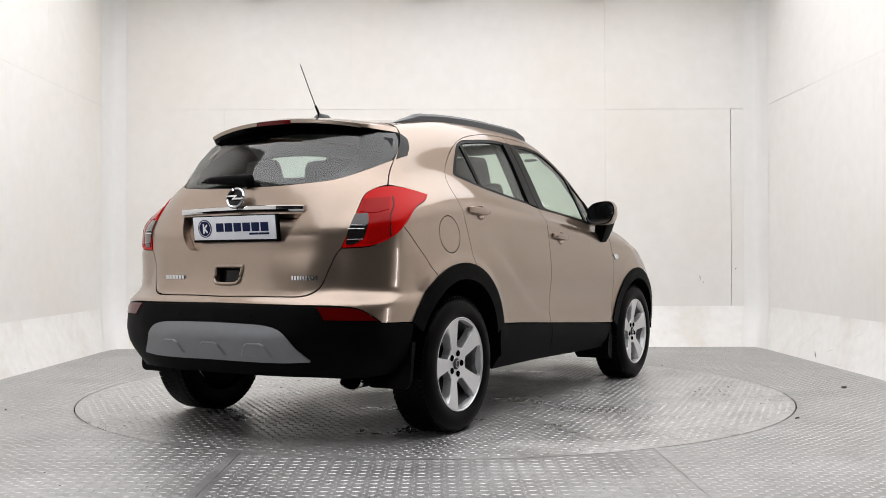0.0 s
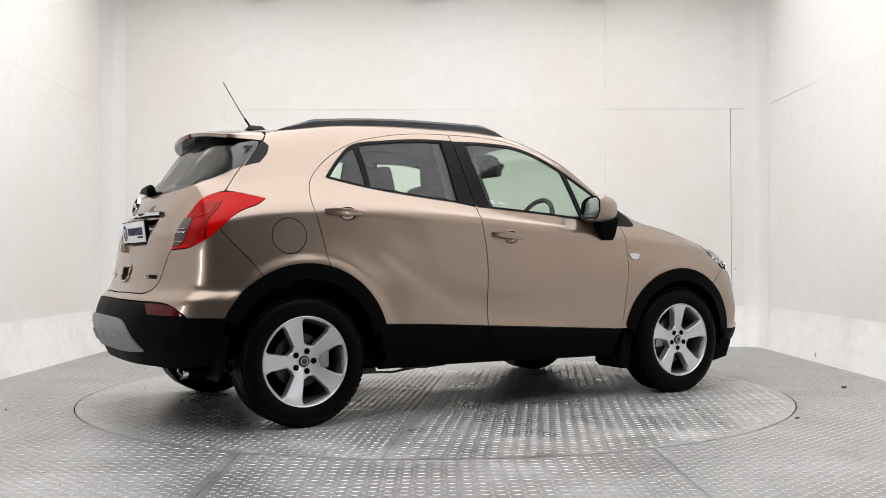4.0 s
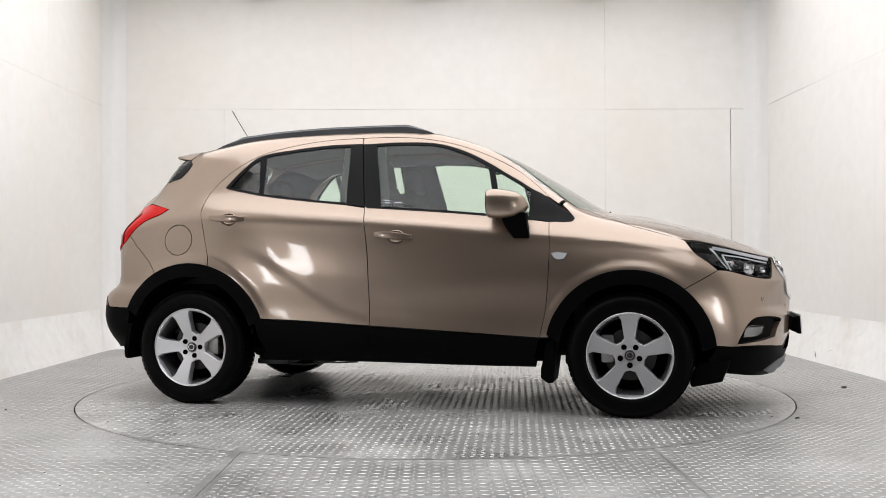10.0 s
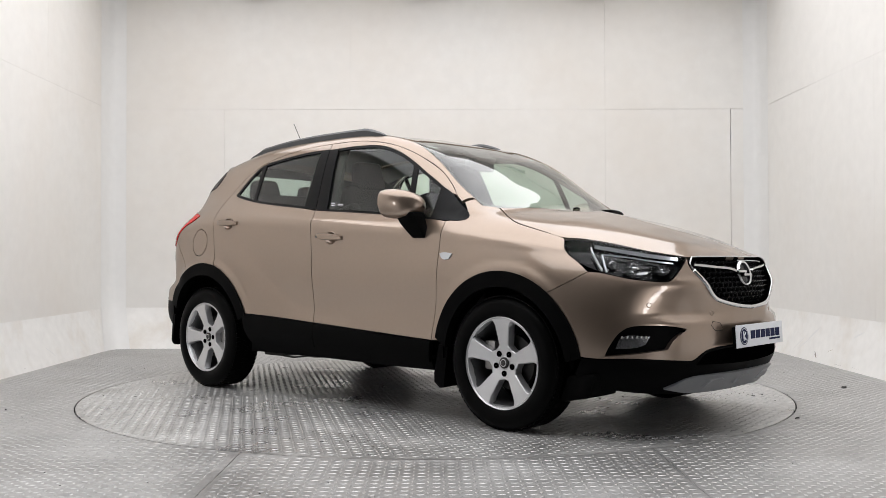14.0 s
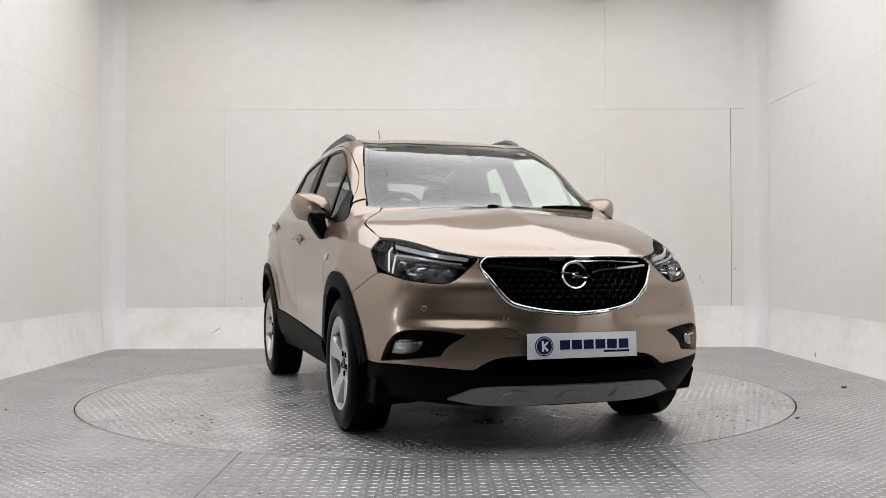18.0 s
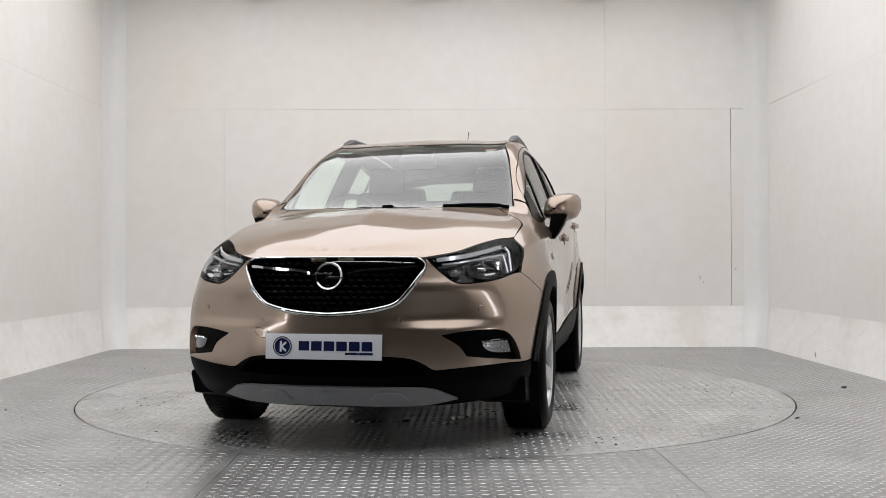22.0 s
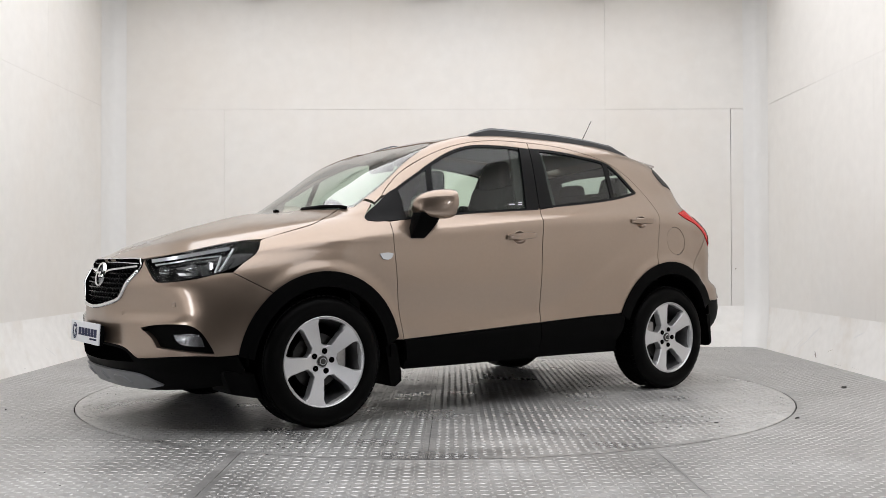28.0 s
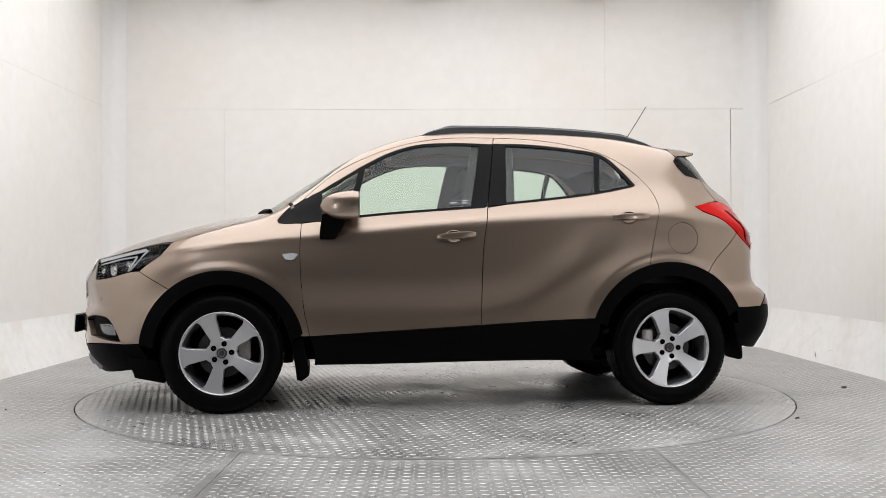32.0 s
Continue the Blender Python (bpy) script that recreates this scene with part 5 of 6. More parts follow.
        mesh_object("spoiler_end", edge + low, quads if q < 0 else [f[::-1] for f in quads], M_PAINT, sp)
    mesh_object("underside", under, fu, M_GLOSS, sp, label="gloss black spoiler underside")
    box("brake_light", (-1.643, -.008, 1.536), (.03, .215, .022), M_DEEPRED, sp, bevel=.004, label="red high brake light")
    # rear wiper: rounded cap with a tapered arm and blade
    verts, faces = [], []
    for u, wide, tall in ((0, .014, .016), (.03, .024, .032), (.10, .026, .036), (.5, .019, .026), (.85, .013, .017), (1, .006, .008)):
        c = Vector((-1.843 + .022 * u, -.04 + .335 * u, 1.228 + .030 * u - .012 * u * u))
        verts += [c + Vector((wide * math.cos(t), 0, tall * math.sin(t))) for t in np.linspace(0, 2 * math.pi, 11)[:-1]]
    for i in range(5):
        faces += [(i * 10 + j, i * 10 + (j + 1) % 10, (i + 1) * 10 + (j + 1) % 10, (i + 1) * 10 + j) for j in range(10)]
    faces += [tuple(range(10))[::-1], tuple(range(50, 60))]
    wiper = mesh_object("rear_wiper", verts, faces, M_BLACK, gate, label="black rear wiper")
    box("blade", (-1.822, .165, 1.229), (.012, .30, .010), M_BLACK, wiper, Euler((radians(4), 0, 0)).to_matrix().to_4x4(), .003)
    # exhaust, aerial
    ex = new("exhaust")
    ex.parent = car
    ex["label"] = "oval chrome exhaust tip"
    bm = bmesh.new()
    shape = Matrix.Translation((-1.765, -.617, .293)) @ Euler((0, 0, radians(180))).to_matrix().to_4x4() @ Matrix.Diagonal((1, 1.32, .80, 1))
    lathe(bm, [(.046, .05), (.0465, .072), (.044, .076), (.0405, .072), (.040, .04)], 28, "x")
    bmesh.ops.transform(bm, matrix=shape, verts=bm.verts[:])
    part("tip", bm, M_CHROME, ex, "bright oval tip", smooth=True)
    bm = bmesh.new()
    lathe(bm, [(.036, -.06), (.044, -.03), (.0445, .051), (.0395, .050), (.036, -.02), (.001, -.02)], 28, "x")
    bmesh.ops.transform(bm, matrix=shape, verts=bm.verts[:])
    part("sleeve", bm, M_BLACK, ex, smooth=True)
    tube("pipe", [(-1.70, -.617, .295), (-1.62, -.61, .30), (-1.52, -.56, .32), (-1.45, -.45, .35)], .028, M_BRAKE, ex)
    ae = new("aerial")
    ae.parent = car
    ae["label"] = "thin black roof aerial"
    bm = bmesh.new()
    add_box(bm, (-1.235, 0, 1.620), (.14, .055, .034), None, .014, 3, (.55, .5))
    part("base", bm, M_GLOSS, ae, smooth=True)
    tube("mast", [(-1.275, 0, 1.632), (-1.355, 0, 1.755), (-1.428, 0, 1.872)], .0025, M_BLACK, ae, k=6)
    tube("mast_foot", [(-1.265, 0, 1.625), (-1.300, 0, 1.672)], .0065, M_BLACK, ae, k=8)


tail_fittings()


# ---- side fittings ----
def rails():
    for s in (1, -1):
        n = 40
        path, verts, faces = [], [], []
        for i in range(n + 1):
            u = i / n
            x = .135 + (-1.29 - .135) * u
            y = .548 - .050 * u ** 1.5
            base = strike((x, y, 4), (0, 0, -1))[0].z
            inner = min(u / .11, (1 - u) / .13, 1)
            lift = .031 * inner ** .7 + .004 * max(0, 1 - abs(u - .12) / .06) + .006 * max(0, 1 - abs(u - .86) / .05)
            w = .030 * min(1, .35 + min(u, 1 - u) * 14)
            ring = [(-w, -.012), (w, -.016), (w * .95, lift * .6), (w * .5, lift), (-w * .5, lift), (-w * .95, lift * .6)]
            verts += [(x, s * (y + a), base + b) for a, b in ring]
        k = 6
        for i in range(n):
            for j in range(k):
                faces.append((i * k + j, i * k + (j + 1) % k, (i + 1) * k + (j + 1) % k, (i + 1) * k + j))
        faces += [tuple(range(k)), tuple(range(n * k, n * k + k))]
        ob = mesh_object("roof_rail", verts, faces, M_RAIL, car, label="anthracite roof rail")
        ob.data.set_sharp_from_angle(angle=radians(35))


rails()


def mirror(s):
    m = new("door_mirror")
    m.parent = BODY["fdoor"][0 if s > 0 else 1]
    m["label"] = "painted door mirror on a black foot"
    # cap: rounded shell, blunt at the rear where the glass sits
    rows, cols = 12, 24
    verts, faces = [], []
    for i in range(rows + 1):
        u = i / rows                        # 0 rear (glass side), 1 front tip
        x = .528 + .212 * u
        f = (1 - u ** 3.0) ** .5 * min(1, .93 + .07 * (u / .17) ** .5) if u < 1 else 0.02
        for j in range(cols):
            a = 2 * math.pi * j / cols
            c, q = math.cos(a), math.sin(a)
            e = .70
            cy = abs(c) ** e * (1 if c > 0 else -1)
            cz = abs(q) ** e * (1 if q > 0 else -1)
            wide, tall = (.104 if c > 0 else .098), (.085 if q > 0 else .074)
            y = .905 - .035 * u + wide * f * cy - .012 * (1 - u) * (q < 0)
            z = 1.137 + .006 * (1 - u) + tall * f * cz + (.012 * cy * (q > 0))
            verts.append((x, s * y, z))
    for i in range(rows):
        for j in range(cols):
            faces.append((i * cols + j, i * cols + (j + 1) % cols, (i + 1) * cols + (j + 1) % cols, (i + 1) * cols + j))
    faces.append(tuple(range(rows * cols, rows * cols + cols)))
    mesh_object("cap", verts, faces if s > 0 else [f[::-1] for f in faces], M_PAINT, m)
    ring = [Vector(v) for v in verts[:cols]]
    c = sum(ring, Vector()) / cols
    rv = [p for p in ring] + [c + (p - c) * .93 + Vector((-.006, 0, 0)) for p in ring] + [c + (p - c) * .86 + Vector((.012, 0, 0)) for p in ring]
    rf = [(i * cols + j, i * cols + (j + 1) % cols, (i + 1) * cols + (j + 1) % cols, (i + 1) * cols + j) for i in range(2) for j in range(cols)]
    mesh_object("bezel", rv, rf, M_GLOSS, m)
    gl = [c + (p - c) * .87 + Vector((.010, 0, 0)) for p in ring]
    mesh_object("mirror_glass", gl, [tuple(range(cols))], M_CHROME, m, smooth=False, label="mirror glass")
    # foot: tapers down and inward to the door
    sections = [(.59, .728, .845, .935, 1.10), (.605, .735, .835, .912, 1.045), (.635, .742, .825, .885, .995), (.655, .742, .815, .862, .962)]
    v, f = [], []
    for xa, xb, ya, yb, z in sections:
        v += [(xa, s * ya, z), (xb, s * ya, z), (xb, s * yb, z), (xa, s * yb, z)]
    for i in range(3):
        for j in range(4):
            f.append((i * 4 + j, i * 4 + (j + 1) % 4, (i + 1) * 4 + (j + 1) % 4, (i + 1) * 4 + j))
    f += [(0, 1, 2, 3), (12, 13, 14, 15)]
    bm = bmesh.new()
    vv = [bm.verts.new(p) for p in v]
    for q in f:
        bm.faces.new([vv[i] for i in q])
    bmesh.ops.bevel(bm, geom=bm.edges[:], offset=.008, segments=2, profile=.6, affect="EDGES")
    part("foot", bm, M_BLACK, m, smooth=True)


both(mirror)


def handles():
    for s, k in ((1, 0), (-1, 1)):
        for who, x0, x1, z, tilt in ((BODY["fdoor"][k], -.140, .082, .983, -4.0), (BODY["rdoor"][k], -1.160, -.944, 1.094, -2.0)):
            h = new("door_handle")
            h.parent = who
            h["label"] = "painted pull handle over a cupped recess"
            xc = (x0 + x1) / 2
            p, n = strike((xc + .015, 3, z - .008), (0, -1, 0))
            bm = bmesh.new()
            lathe(bm, [(.0525, -.002), (.0495, .0005), (.047, -.004), (.042, -.014), (.030, -.021), (.001, -.024)], 24, "y")
            bmesh.ops.transform(bm, matrix=Matrix.Translation((p.x, s * (p.y + .0015), p.z)) @ Matrix.Diagonal((1, s, .74, 1)), verts=bm.verts[:])
            part("cup", bm, M_PAINT, h, smooth=True)
            bm = bmesh.new()
            pts = []
            m = 13
            for i in range(m):
                u = i / (m - 1)
                x = x0 + (x1 - x0) * u
                q, nn = strike((x, 3, z), (0, -1, 0))
                bow = .006 + .022 * math.sin(math.pi * u) ** .45
                hh = .0195 * (0.66 + .38 * math.sin(math.pi * min(1, u * 1.1)) ** .6)
                zz = z + math.tan(radians(tilt)) * (x - xc)
                ring = [(-.010, -hh), (.003, -hh * .8), (.006, 0), (.003, hh * .8), (-.010, hh)]
                pts.append([bm.verts.new((x, s * (q.y + bow + a), zz + b)) for a, b in ring])
            for a, b in zip(pts, pts[1:]):
                for j in range(5):
                    bm.faces.new((a[j], a[(j + 1) % 5], b[(j + 1) % 5], b[j]))
            bm.faces.new(pts[0])
            bm.faces.new(pts[-1][::-1])
            part("grip", bm, M_PAINT, h, smooth=True)
            if who is BODY["fdoor"][1]:
                bm = bmesh.new()
                q = strike((x0 + .02, 3, z), (0, -1, 0))[0]
                lathe(bm, [(.007, .0), (.007, .003), (.001, .003)], 14, "y", (x0 + .022, s * (q.y + .031) - .003 * s, z))
                part("lock", bm, M_STEEL, h)


handles()


def small_fittings():
    pair("side_repeater", "S", [(.862, .878), (.895, .884), (.948, .877), (.932, .85), (.902, .845), (.878, .853)], M_DRL, BODY["fender"], "clear side repeater lamp", offset=.006, depth=.01, cell=.03)
    for y, z in ((.643, .631), (.318, .585), (-.643, .631), (-.318, .585)):
        h, n = strike((4, y, z), (-1, 0, 0))
        bm = bmesh.new()
        lathe(bm, [(.0125, -.002), (.0125, .0015), (.0105, .003), (.0095, .0015), (.001, .0015)], 18, "z")
        bmesh.ops.transform(bm, matrix=Matrix.Translation(h) @ n.to_track_quat("Z", "Y").to_matrix().to_4x4(), verts=bm.verts[:])
        part("parking_sensor", bm, M_PAINT, BODY["fbumper"], smooth=True)
    for y, z in ((.60, .585), (.22, .592), (-.22, .592), (-.60, .545)):
        h, n = strike((-4, y, z), (1, 0, 0))
        bm = bmesh.new()
        lathe(bm, [(.0115, -.002), (.0115, .001), (.010, .0015), (.001, .001)], 18, "z")
        bmesh.ops.transform(bm, matrix=Matrix.Translation(h) @ n.to_track_quat("Z", "Y").to_matrix().to_4x4(), verts=bm.verts[:])
        part("parking_sensor", bm, M_BLACK, car, smooth=True)
    # tow eye cover seam on the front bumper
    eye = [(y, z) for y, z in ((-.345, .528), (-.335, .548), (-.285, .54), (-.262, .512), (-.27, .5), (-.32, .505))]
    loop = [strike((4, y, z), (-1, 0, 0)) for y, z in eye]
    tube("tow_cover_seam", [p + n * .0003 for p, n in loop], .0012, M_SEAM, BODY["fbumper"], closed=True, k=4)
    # screen wipers
    for pts in (([1.112, .30, -.006], [1.072, .46, .001], [1.036, .585, .004], [1.025, .645, .002]), ([1.128, -.03, -.004], [1.128, .0, -.002], [1.126, .03, -.004])):
        path = [strike((x, y, 4), (0, 0, -1))[0] + Vector((0, 0, d + .006)) for x, y, d in pts]
        tube("wiper", path, .011 if len(pts) == 4 else .005, M_BLACK, car, k=6, label="black screen wiper arm")
    # air deflectors ahead of the front wheels
    for q in (1, -1):
        bm = bmesh.new()
        add_box(bm, (1.71, q * .70, .255), (.17, .24, .12), None, .02)
        for v in bm.verts:
            if v.co.z < .255:
                v.co.x -= .035
            v.co.z -= max(0, 1.72 - v.co.x) * .25
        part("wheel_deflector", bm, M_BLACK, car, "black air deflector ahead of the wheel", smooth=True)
    # mud flaps
    for s in (1, -1):
        # rear flap: an upright plate with rounded lower corners
        bm = bmesh.new()
        loop = [(.862, .47), (.862, .31)] + [(.822 + .04 * math.cos(t), .295 + .04 * math.sin(t)) for t in np.linspace(0, -math.pi / 2, 6)] \
            + [(.66 - .04 * math.sin(t), .295 - .04 * math.cos(t)) for t in np.linspace(0, math.pi / 2, 6)] + [(.62, .47)]
        a = [bm.verts.new((-1.668 - (.47 - z) * .17, s * y, z)) for y, z in loop]
        b = [bm.verts.new((-1.700 - (.47 - z) * .10, s * y, z)) for y, z in loop]
        bm.faces.new(a)
        bm.faces.new(b[::-1])
        for i in range(len(a)):
            j = (i + 1) % len(a)
            bm.faces.new((a[i], b[i], b[j], a[j]))
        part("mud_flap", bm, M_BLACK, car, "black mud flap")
        for pts, y in ((((.835, .40), (.802, .25), (.802, .20), (.840, .172), (.868, .176), (.885, .30), (.90, .40)), .85),):
            bm = bmesh.new()
            a = [bm.verts.new((x, s * y, z)) for x, z in pts]
            b = [bm.verts.new((x, s * (y - .24), z)) for x, z in pts]
            bm.faces.new(a)
            bm.faces.new(b[::-1])
            for i in range(len(a)):
                j = (i + 1) % len(a)
                bm.faces.new((a[i], b[i], b[j], a[j]))
            part("mud_flap", bm, M_BLACK, car, "black mud flap")


small_fittings()


# ---- wheels ----
def wheel(name, x, s, turn):
    w = new(name)
    w.parent = car
    w.location = (x, 0, .333)
    w["label"] = "silver five-spoke alloy wheel with black tyre"
    out = .888
    bm = bmesh.new()
    prof = [(.222, .868), (.232, .880), (.262, .889), (.295, .886), (.318, .874), (.330, .855), (.3335, .83), (.3338, .775), (.3335, .72), (.330, .695), (.315, .676), (.28, .668), (.225, .675)]
    lathe(bm, [(r, s * a) for r, a in prof], 72, "y")
    part("tyre", bm, M_TYRE, w, "black tyre", smooth=True)
    # shallow tread grooves as raised blocks, inside the shoulder's outline
    bm = bmesh.new()
    for k in range(72):
        t = 2 * math.pi * k / 72
        m = Euler((0, -t, 0)).to_matrix().to_4x4()
        for y0, wd, sk in ((.845, .030, .2), (.795, .042, -.25), (.745, .042, .25), (.70, .028, -.2)):
            add_box(bm, (m @ Vector((.3318, s * y0, 0)))[:], (.006, wd, .024), m @ Euler((sk, 0, 0)).to_matrix().to_4x4())
    part("tread", bm, M_TYRE, w)
    bm = bmesh.new()
    lathe(bm, [(.226, s * .868), (.231, s * .878), (.2275, s * .880), (.222, s * .875), (.2175, s * .856)], 72, "y")
    part("rim", bm, M_ALLOY, w, "silver alloy rim", smooth=True)
    bm = bmesh.new()
    lathe(bm, [(.2185, s * .858), (.212, s * .842), (.206, s * .82), (.200, s * .76), (.196, s * .70)], 72, "y")
    part("barrel", bm, M_BARREL, w, "inner barrel of the rim with shade put into its grey", smooth=True)

    def dish(r):
        return float(np.interp(r, [.02, .06, .10, .15, .20, .23], [.848, .851, .858, .866, .872, .875]))

    def outline(d):
        """Half of one spoke's edge, from hub to rim; d draws it in from the window beside it."""
        side = [(.080 - d, math.radians(36)), ]
        for r, hw in ((.082 - d * .5, .034), (.086, .0285), (.12, .0335), (.155, .0395), (.186, .0445), (.200 + d * .4, .052), (.212 + d, .063)):
            side.append((math.hypot(r, hw - d), math.atan2(hw - d, r)))
        return side + [(.2145 + d, math.radians(28)), (.2145 + d, math.radians(36))]

    for k in range(5):
        a = radians(turn + 72 * k)

        def spot(r, t, drop):
            return (r * math.cos(t + a), s * (dish(r) - drop), r * math.sin(t + a))
        verts, faces = [], []
        face, edge, wall = outline(.0035), outline(0), outline(-.003)
        # face: rows across the spoke from one window to the other
        hub = [(r, math.radians(36)) for r in (.028, .045, .065, .073)]
        ring = [(.2175, math.radians(36)), (.2225, math.radians(36))]
        rows = hub + face[:-1] + [(face[-1][0], math.radians(36))] + ring[1:]
        n = 8
        for r, t in rows:
            verts += [spot(r, t * (1 - 2 * j / n), 0) for j in range(n + 1)]
        for i in range(len(rows) - 1):
            for j in range(n):
                faces.append((i * (n + 1) + j, i * (n + 1) + j + 1, (i + 1) * (n + 1) + j + 1, (i + 1) * (n + 1) + j))
        # chamfer and window walls on both edges
        for q in (1, -1):
            k0 = len(verts)
            for (r0, t0), (r1, t1), (r2, t2) in zip(face, edge, wall):
                verts += [spot(r0, q * t0, 0), spot(r1, q * t1, .0035), spot(r2, q * t2, .045)]
            for i in range(len(face) - 1):
                for j in range(2):
                    faces.append((k0 + i * 3 + j, k0 + i * 3 + j + 1, k0 + (i + 1) * 3 + j + 1, k0 + (i + 1) * 3 + j))
        bm = bmesh.new()
        vv = [bm.verts.new(p) for p in verts]
        for q in faces:
            bm.faces.new([vv[i] for i in q])
        part("spoke", bm, M_ALLOY, w, smooth=True)
    bm = bmesh.new()
    lathe(bm, [(.034, s * .82), (.034, s * .848), (.0305, s * .852), (.0285, s * .849), (.001, s * .849)], 40, "y")
    part("hub", bm, M_ALLOY, w, smooth=True)
    bm = bmesh.new()
    lathe(bm, [(.0275, s * .849), (.0275, s * .855), (.025, s * .857), (.001, s * .858)], 32, "y")
    part("hub_cap", bm, M_BRAKE, w, "dark hub cap with ring mark", smooth=True)
    bm = bmesh.new()
    lathe(bm, [(.019, s * .8575), (.019, s * .860), (.015, s * .860), (.015, s * .8575)], 28, "y")
    part("cap_ring", bm, M_CHROME, w)
    for k in range(5):
        a = radians(turn + 36 + 72 * k)
        bm = bmesh.new()
        lathe(bm, [(.0150, s * .840), (.0150, s * .8545), (.001, s * .8545)], 16, "y", (.053 * math.cos(a), 0, .053 * math.sin(a)))
        # closed disc; black colour stands in for shade in the well
        part("nut_well", bm, M_HOLLOW_SHADE, w, "wheel nut well as a disc, its shade painted black")
    bm = bmesh.new()
    lathe(bm, [(.05, s * .79), (.14, s * .79), (.14, s * .765), (.05, s * .765)], 48, "y")
    part("brake_disc", bm, M_BRAKE, w, "dark iron brake disc", smooth=False)
    bm = bmesh.new()
    add_box(bm, (.12 if x < 0 else -.12, s * .785, .03), (.07, .07, .15), None, .015)
    part("caliper", bm, M_STEEL, w, smooth=True)
    bm = bmesh.new()
    lathe(bm, [(.001, s * .70), (.19, s * .70), (.202, s * .69), (.19, s * .685), (.001, s * .685)], 40, "y")
    part("backing_plate", bm, M_BLACK, w, "black plate behind the brake")
    # arch liner behind the wheel
    bm = bmesh.new()
    rows = []
    for k in range(25):
        t = radians(-3 + 186 * k / 24)
        rows.append([bm.verts.new((.405 * math.cos(t), s * y, .02 + .405 * math.sin(t))) for y in (.862, .58)])
    for p, q in zip(rows, rows[1:]):
        bm.faces.new((p[0], p[1], q[1], q[0]))
    cv = bm.verts.new((0, s * .58, .0))
    for p, q in zip(rows, rows[1:]):
        bm.faces.new((p[1], cv, q[1]))
    part("arch_liner", bm, M_BLACK, w, "black wheel arch liner")


wheel("front_wheel", 1.278, 1, 67)
wheel("front_wheel", 1.278, -1, 90)
wheel("rear_wheel", -1.278, 1, 74)
wheel("rear_wheel", -1.278, -1, 36)


# ---- underbody and cabin ----
def underbody():
    u = new("underbody")
    u.parent = car
    u["label"] = "black underbody with cross members"
    box("floor_pan", (-.05, 0, .33), (1.75, 1.50, .10), M_BLACK, u, bevel=.02)
    box("front_pan", (1.45, 0, .30), (1.1, 1.08, .12), M_BLACK, u, bevel=.02)
    box("rear_pan", (-1.42, 0, .40), (1.05, 1.08, .12), M_BLACK, u, bevel=.02)
    # plain block filling the bay, with the bay's darkness in its colour
    box("engine_block", (1.45, 0, .60), (.95, 1.05, .46), M_HOLLOW_SHADE, u, bevel=.03)
    box("rear_beam", (-1.27, 0, .33), (.12, 1.25, .10), M_BLACK, u, bevel=.02)
    box("front_beam", (1.20, 0, .27), (.22, 1.2, .08), M_BLACK, u, bevel=.02)
    tube("exhaust_run", [(.9, .05, .27), (.2, .0, .26), (-.5, -.08, .265), (-1.1, -.25, .30)], .03, M_BRAKE, u)
    box("tank", (-.72, -.22, .285), (.5, .7, .09), M_BLACK, u, bevel=.02)
    for x in (-.35, -.55):
        box("bracket", (x, -.62, .268), (.045, .05, .06), M_BRAKE, u, bevel=.006)
    tube("brake_pipe", [(-.95, -.60, .262), (-.80, -.62, .225), (-.66, -.62, .218), (-.52, -.62, .235), (-.40, -.60, .262)], .007, M_BRAKE, u, k=6)
    box("heat_shield", (-.86, -.52, .235), (.20, .22, .035), M_BRAKE, u, bevel=.01)
    tube("hanger_rod", [(-.60, -.62, .240), (-.45, -.62, .234), (-.32, -.62, .242)], .006, M_BRAKE, u, k=6)


underbody()


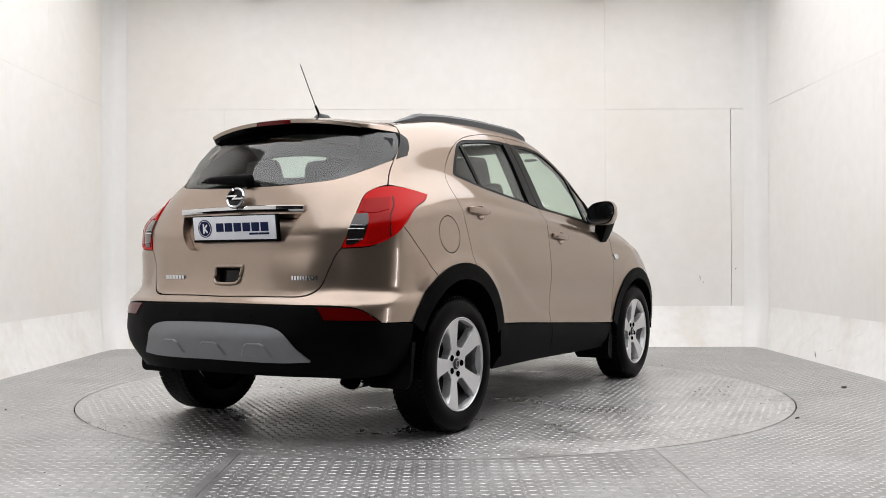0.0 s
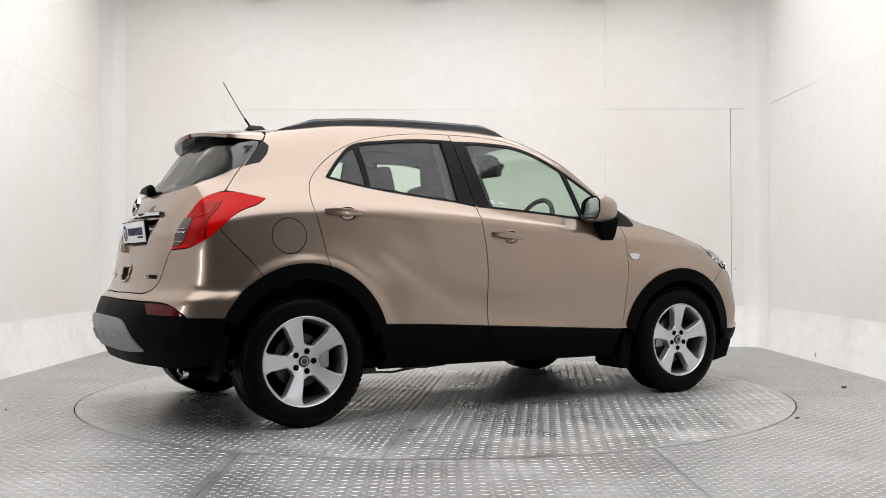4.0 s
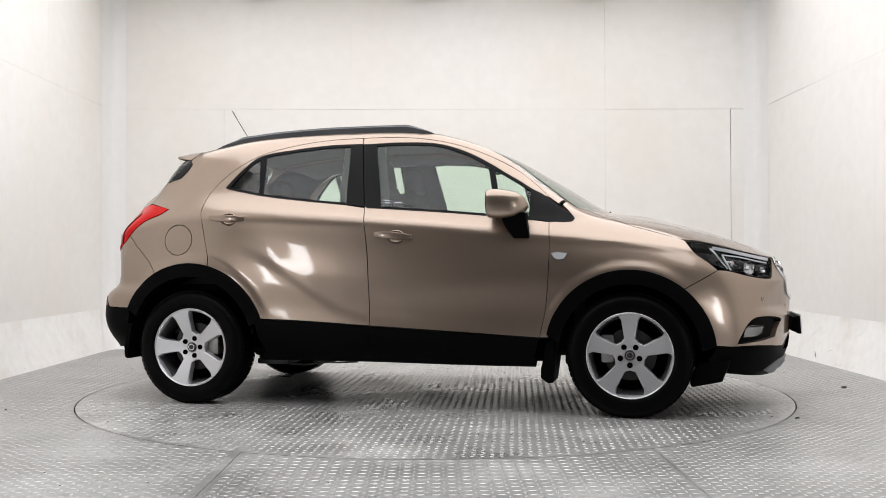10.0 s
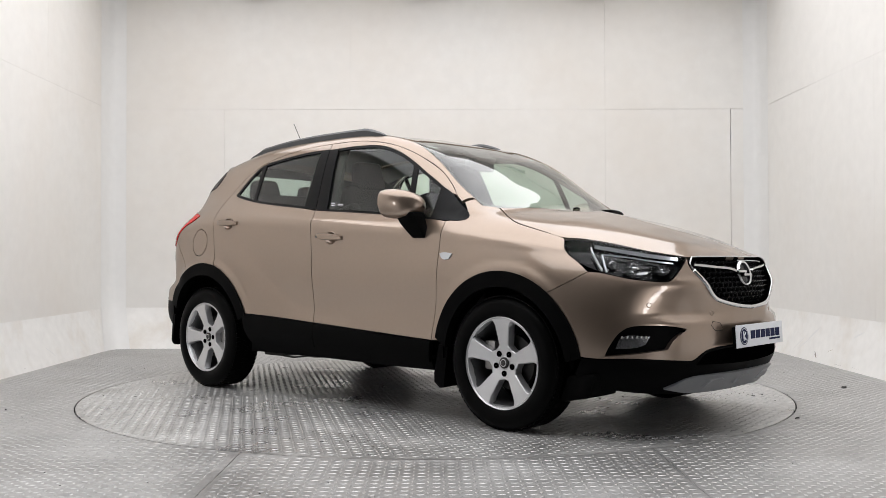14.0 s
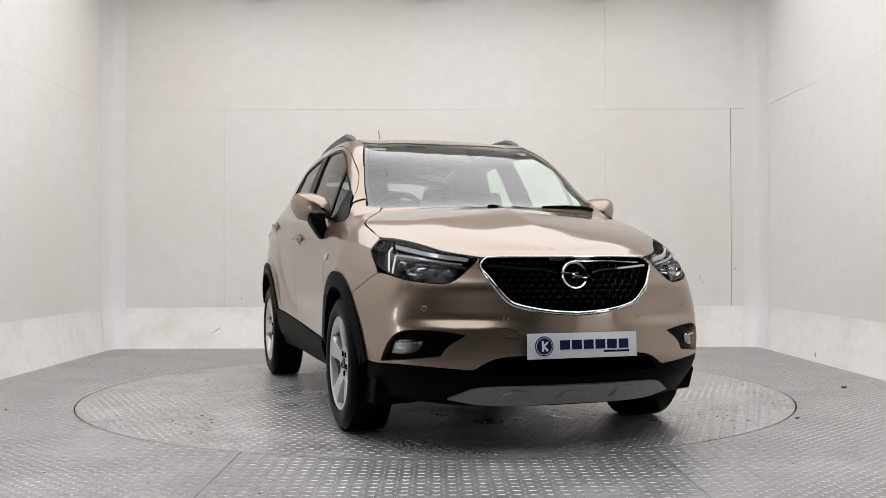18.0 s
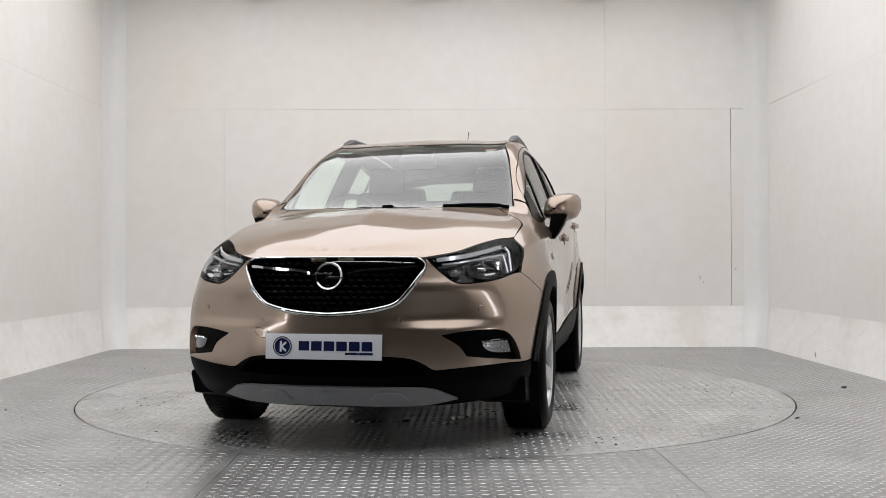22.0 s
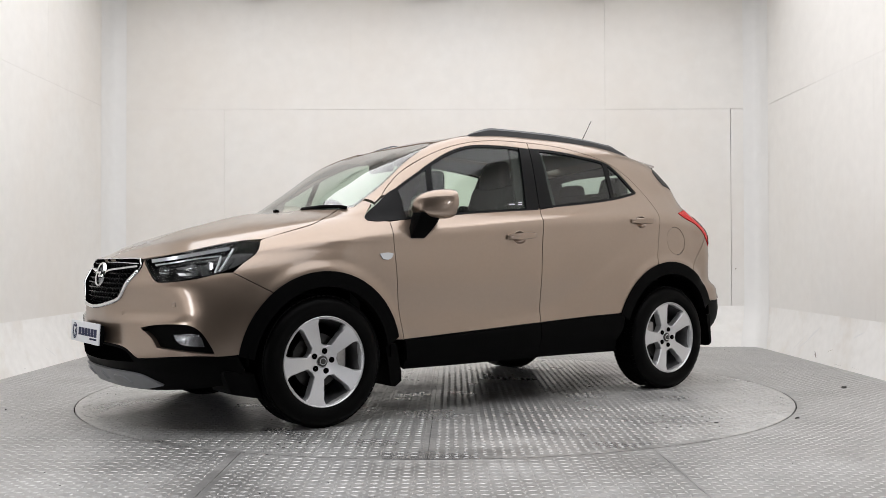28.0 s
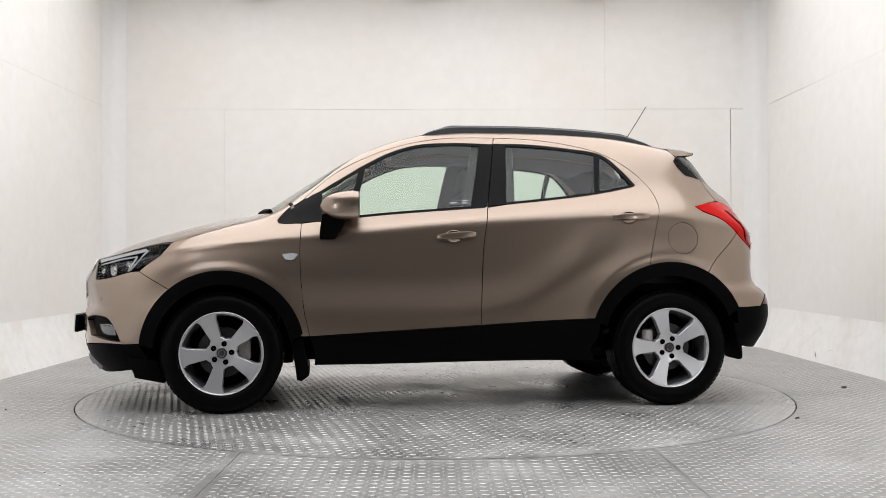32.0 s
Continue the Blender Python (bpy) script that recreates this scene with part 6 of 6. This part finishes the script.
def cabin():
    c = new("cabin")
    c.parent = car
    c["label"] = "charcoal cabin trim with pale headliner"
    low = [(.80, 1.045), (.80, .45), (-.16, .45), (-.205, 1.13), (.348, 1.095)]
    pair("door_trim", "S", low, M_CABIN, c, offset=-.06, depth=.0, cell=.1)
    pair("door_trim", "S", [(-.215, 1.13), (-.19, .45), (-.85, .50), (-1.05, .75), (-1.16, .85), (-1.19, 1.1), (-1.1, 1.258), (-.867, 1.21), (-.596, 1.175)], M_CABIN, c, offset=-.06, depth=0, cell=.1)
    pair("quarter_trim", "U", [(-1.15, 1.30), (-1.06, 1.40), (-.95, 1.48), (-1.0, .60, 1.54), (-1.3, .58, 1.52), (-1.5, .645, 1.35), (-1.62, .69, 1.2), (-1.7, .79, .95), (-1.5, .86, .80), (-1.2, .86, .83), (-1.2, 1.1)], M_CABIN, c, offset=-.035, depth=0, cell=.06)
    pair("pillar_trim", "S", [(-.40, 1.55), (-.15, 1.55), (-.06, 1.10), (-.38, 1.13)], M_CABIN, c, offset=-.03, depth=.02, cell=.1)
    pair("pillar_trim", "U", [(.90, .665, 1.18), (.80, .64, 1.255), (.63, .605, 1.385), (.40, .55, 1.51), (.20, 1.528), (.337, 1.49), (.502, 1.42), (.665, 1.33), (.777, 1.24)], M_CABIN, c, offset=-.03, depth=.0, cell=.06)
    pair("roof_edge_trim", "U", [(.25, .54, 1.56), (-.4, .53, 1.60), (-1.3, .52, 1.56), (-1.05, 1.46), (-.9, 1.50), (-.6, 1.53), (-.2, 1.548), (.1, 1.54)], M_LINER, c, offset=-.048, depth=0, cell=.08)
    panel("headliner", "T", [(.292, 0), (.262, .5), (-.4, .55), (-1.3, .53), (-1.4, 0)], M_LINER, c, "pale grey headliner", sym=True, offset=-.022, depth=0, cell=.15)
    panel("gate_trim", "D", [(-1.83, 0, 1.195), (-1.76, .45, 1.215), (-1.66, .55, 1.255), (-1.70, .60, 1.1), (-1.85, .52, .75), (-1.98, 0, .70)], M_CABIN, c, sym=True, offset=-.06, depth=0, cell=.1)
    box("carpet", (-.3, 0, .42), (2.4, 1.45, .03), M_CABIN, c)
    box("load_floor", (-1.45, 0, .72), (.75, 1.2, .04), M_CABIN, c)
    box("parcel_shelf", (-1.47, 0, 1.12), (.62, 1.18, .025), M_CABIN, c, bevel=.008)
    box("bulkhead", (1.0, 0, .75), (.06, 1.4, .62), M_CABIN, c)
    # dashboard with binnacle
    bm = bmesh.new()
    prof = [(1.08, 1.095), (.90, 1.10), (.70, 1.075), (.60, 1.03), (.585, .95), (.66, .80), (.95, .70), (1.08, .75)]
    rows = []
    for y in np.linspace(-.68, .68, 15):
        rows.append([bm.verts.new((x - .05 * (y / .68) ** 2, y, z - .035 * (y / .68) ** 4)) for x, z in prof])
    for p, q in zip(rows, rows[1:]):
        for j in range(len(prof)):
            bm.faces.new((p[j], p[(j + 1) % 8], q[(j + 1) % 8], q[j]))
    bm.faces.new(rows[0])
    bm.faces.new(rows[-1][::-1])
    part("dashboard", bm, M_CABIN, c, "charcoal dashboard", smooth=True)
    box("binnacle", (.68, -.37, 1.09), (.18, .34, .07), M_CABIN, c, bevel=.025)
    box("console", (.15, 0, .62), (1.0, .22, .32), M_CABIN, c, bevel=.03)
    # steering wheel, driver on the car's right
    sw = Matrix.Translation((.49, -.37, 1.06)) @ Euler((0, radians(-66), 0)).to_matrix().to_4x4()
    tube("steering_wheel", [sw @ Vector((.185 * math.cos(t), .185 * math.sin(t), 0)) for t in np.linspace(0, 2 * math.pi, 33)[:-1]], .016, M_CABIN, c, closed=True)
    box("wheel_boss", (.51, -.37, 1.055), (.05, .16, .14), M_CABIN, c, Euler((0, radians(24), 0)).to_matrix().to_4x4(), bevel=.02)
    # inner mirror and stickers on the glass
    box("rear_view_mirror", (.40, 0, 1.435), (.05, .24, .075), M_CABIN, c, bevel=.02)
    box("mirror_stalk", (.37, 0, 1.472), (.09, .05, .06), M_CABIN, c, bevel=.015)
    box("sensor_cover", (.40, 0, 1.487), (.12, .20, .04), M_CABIN, c, Euler((0, radians(28), 0)).to_matrix().to_4x4(), bevel=.015)
    for x, y, w, mat in ((.425, -.455, .085, M_WHITE), (.42, .455, .07, M_PINK), (.455, .455, .045, M_WHITE)):
        h, n = strike((x, y, 4), (0, 0, -1))
        box("window_sticker", tuple(h - n * .0055), (.036, w, .001), mat, c, n.to_track_quat("Z", "X").to_matrix().to_4x4())
    return c


CABIN = cabin()


def seat(name, x, y, wide, front=True):
    s = new(name)
    s.parent = car
    s.location = (x, y, 0)
    s["label"] = "charcoal cloth seat with headrest"
    lean = Euler((0, radians(-16 if front else -18), 0)).to_matrix().to_4x4()
    box("cushion", (.16, 0, .70), (.54, wide, .17), M_CLOTH, s, Euler((0, radians(-6), 0)).to_matrix().to_4x4(), .05, 3)
    box("backrest", (-.20, 0, 1.0), (.15, wide * .96, .62), M_CLOTH, s, lean, .05, 3, (1, .86))
    if front:
        for q in (-1, 1):
            box("bolster", (-.15, q * wide * .42, .96), (.17, .09, .46), M_CLOTH, s, lean, .035, 3, (1, .9))
    return s


def headrest(s, x, y, z, w=.26, h=.19):
    box("headrest", (x, y, z), (.10, w, h), M_CLOTH, s, Euler((0, radians(-8), 0)).to_matrix().to_4x4(), .045, 3, (.9, .8))
    for q in (-.05, .05):
        tube("headrest_post", [(x + .01, y + q, z - .05), (x + .03, y + q, z - .16)], .006, M_STEEL, s, k=6)


for yy in (.36, -.36):
    f = seat("front_seat", .02, yy, .50)
    headrest(f, -.255, 0, 1.375)
bench = seat("rear_bench", -.93, 0, 1.26, False)
for yy in (-.42, 0, .42):
    headrest(bench, -.30, yy, 1.335 if yy else 1.31, .25, .15)


def motions():
    rows = [(t, pose(0, 0, 0, 0, 0, a)) for t, a in HEADING]
    walk(turntable, rows)
    walk(car, [(t, m @ pose(0, -0.028, 0.002)) for t, m in rows])


motions()
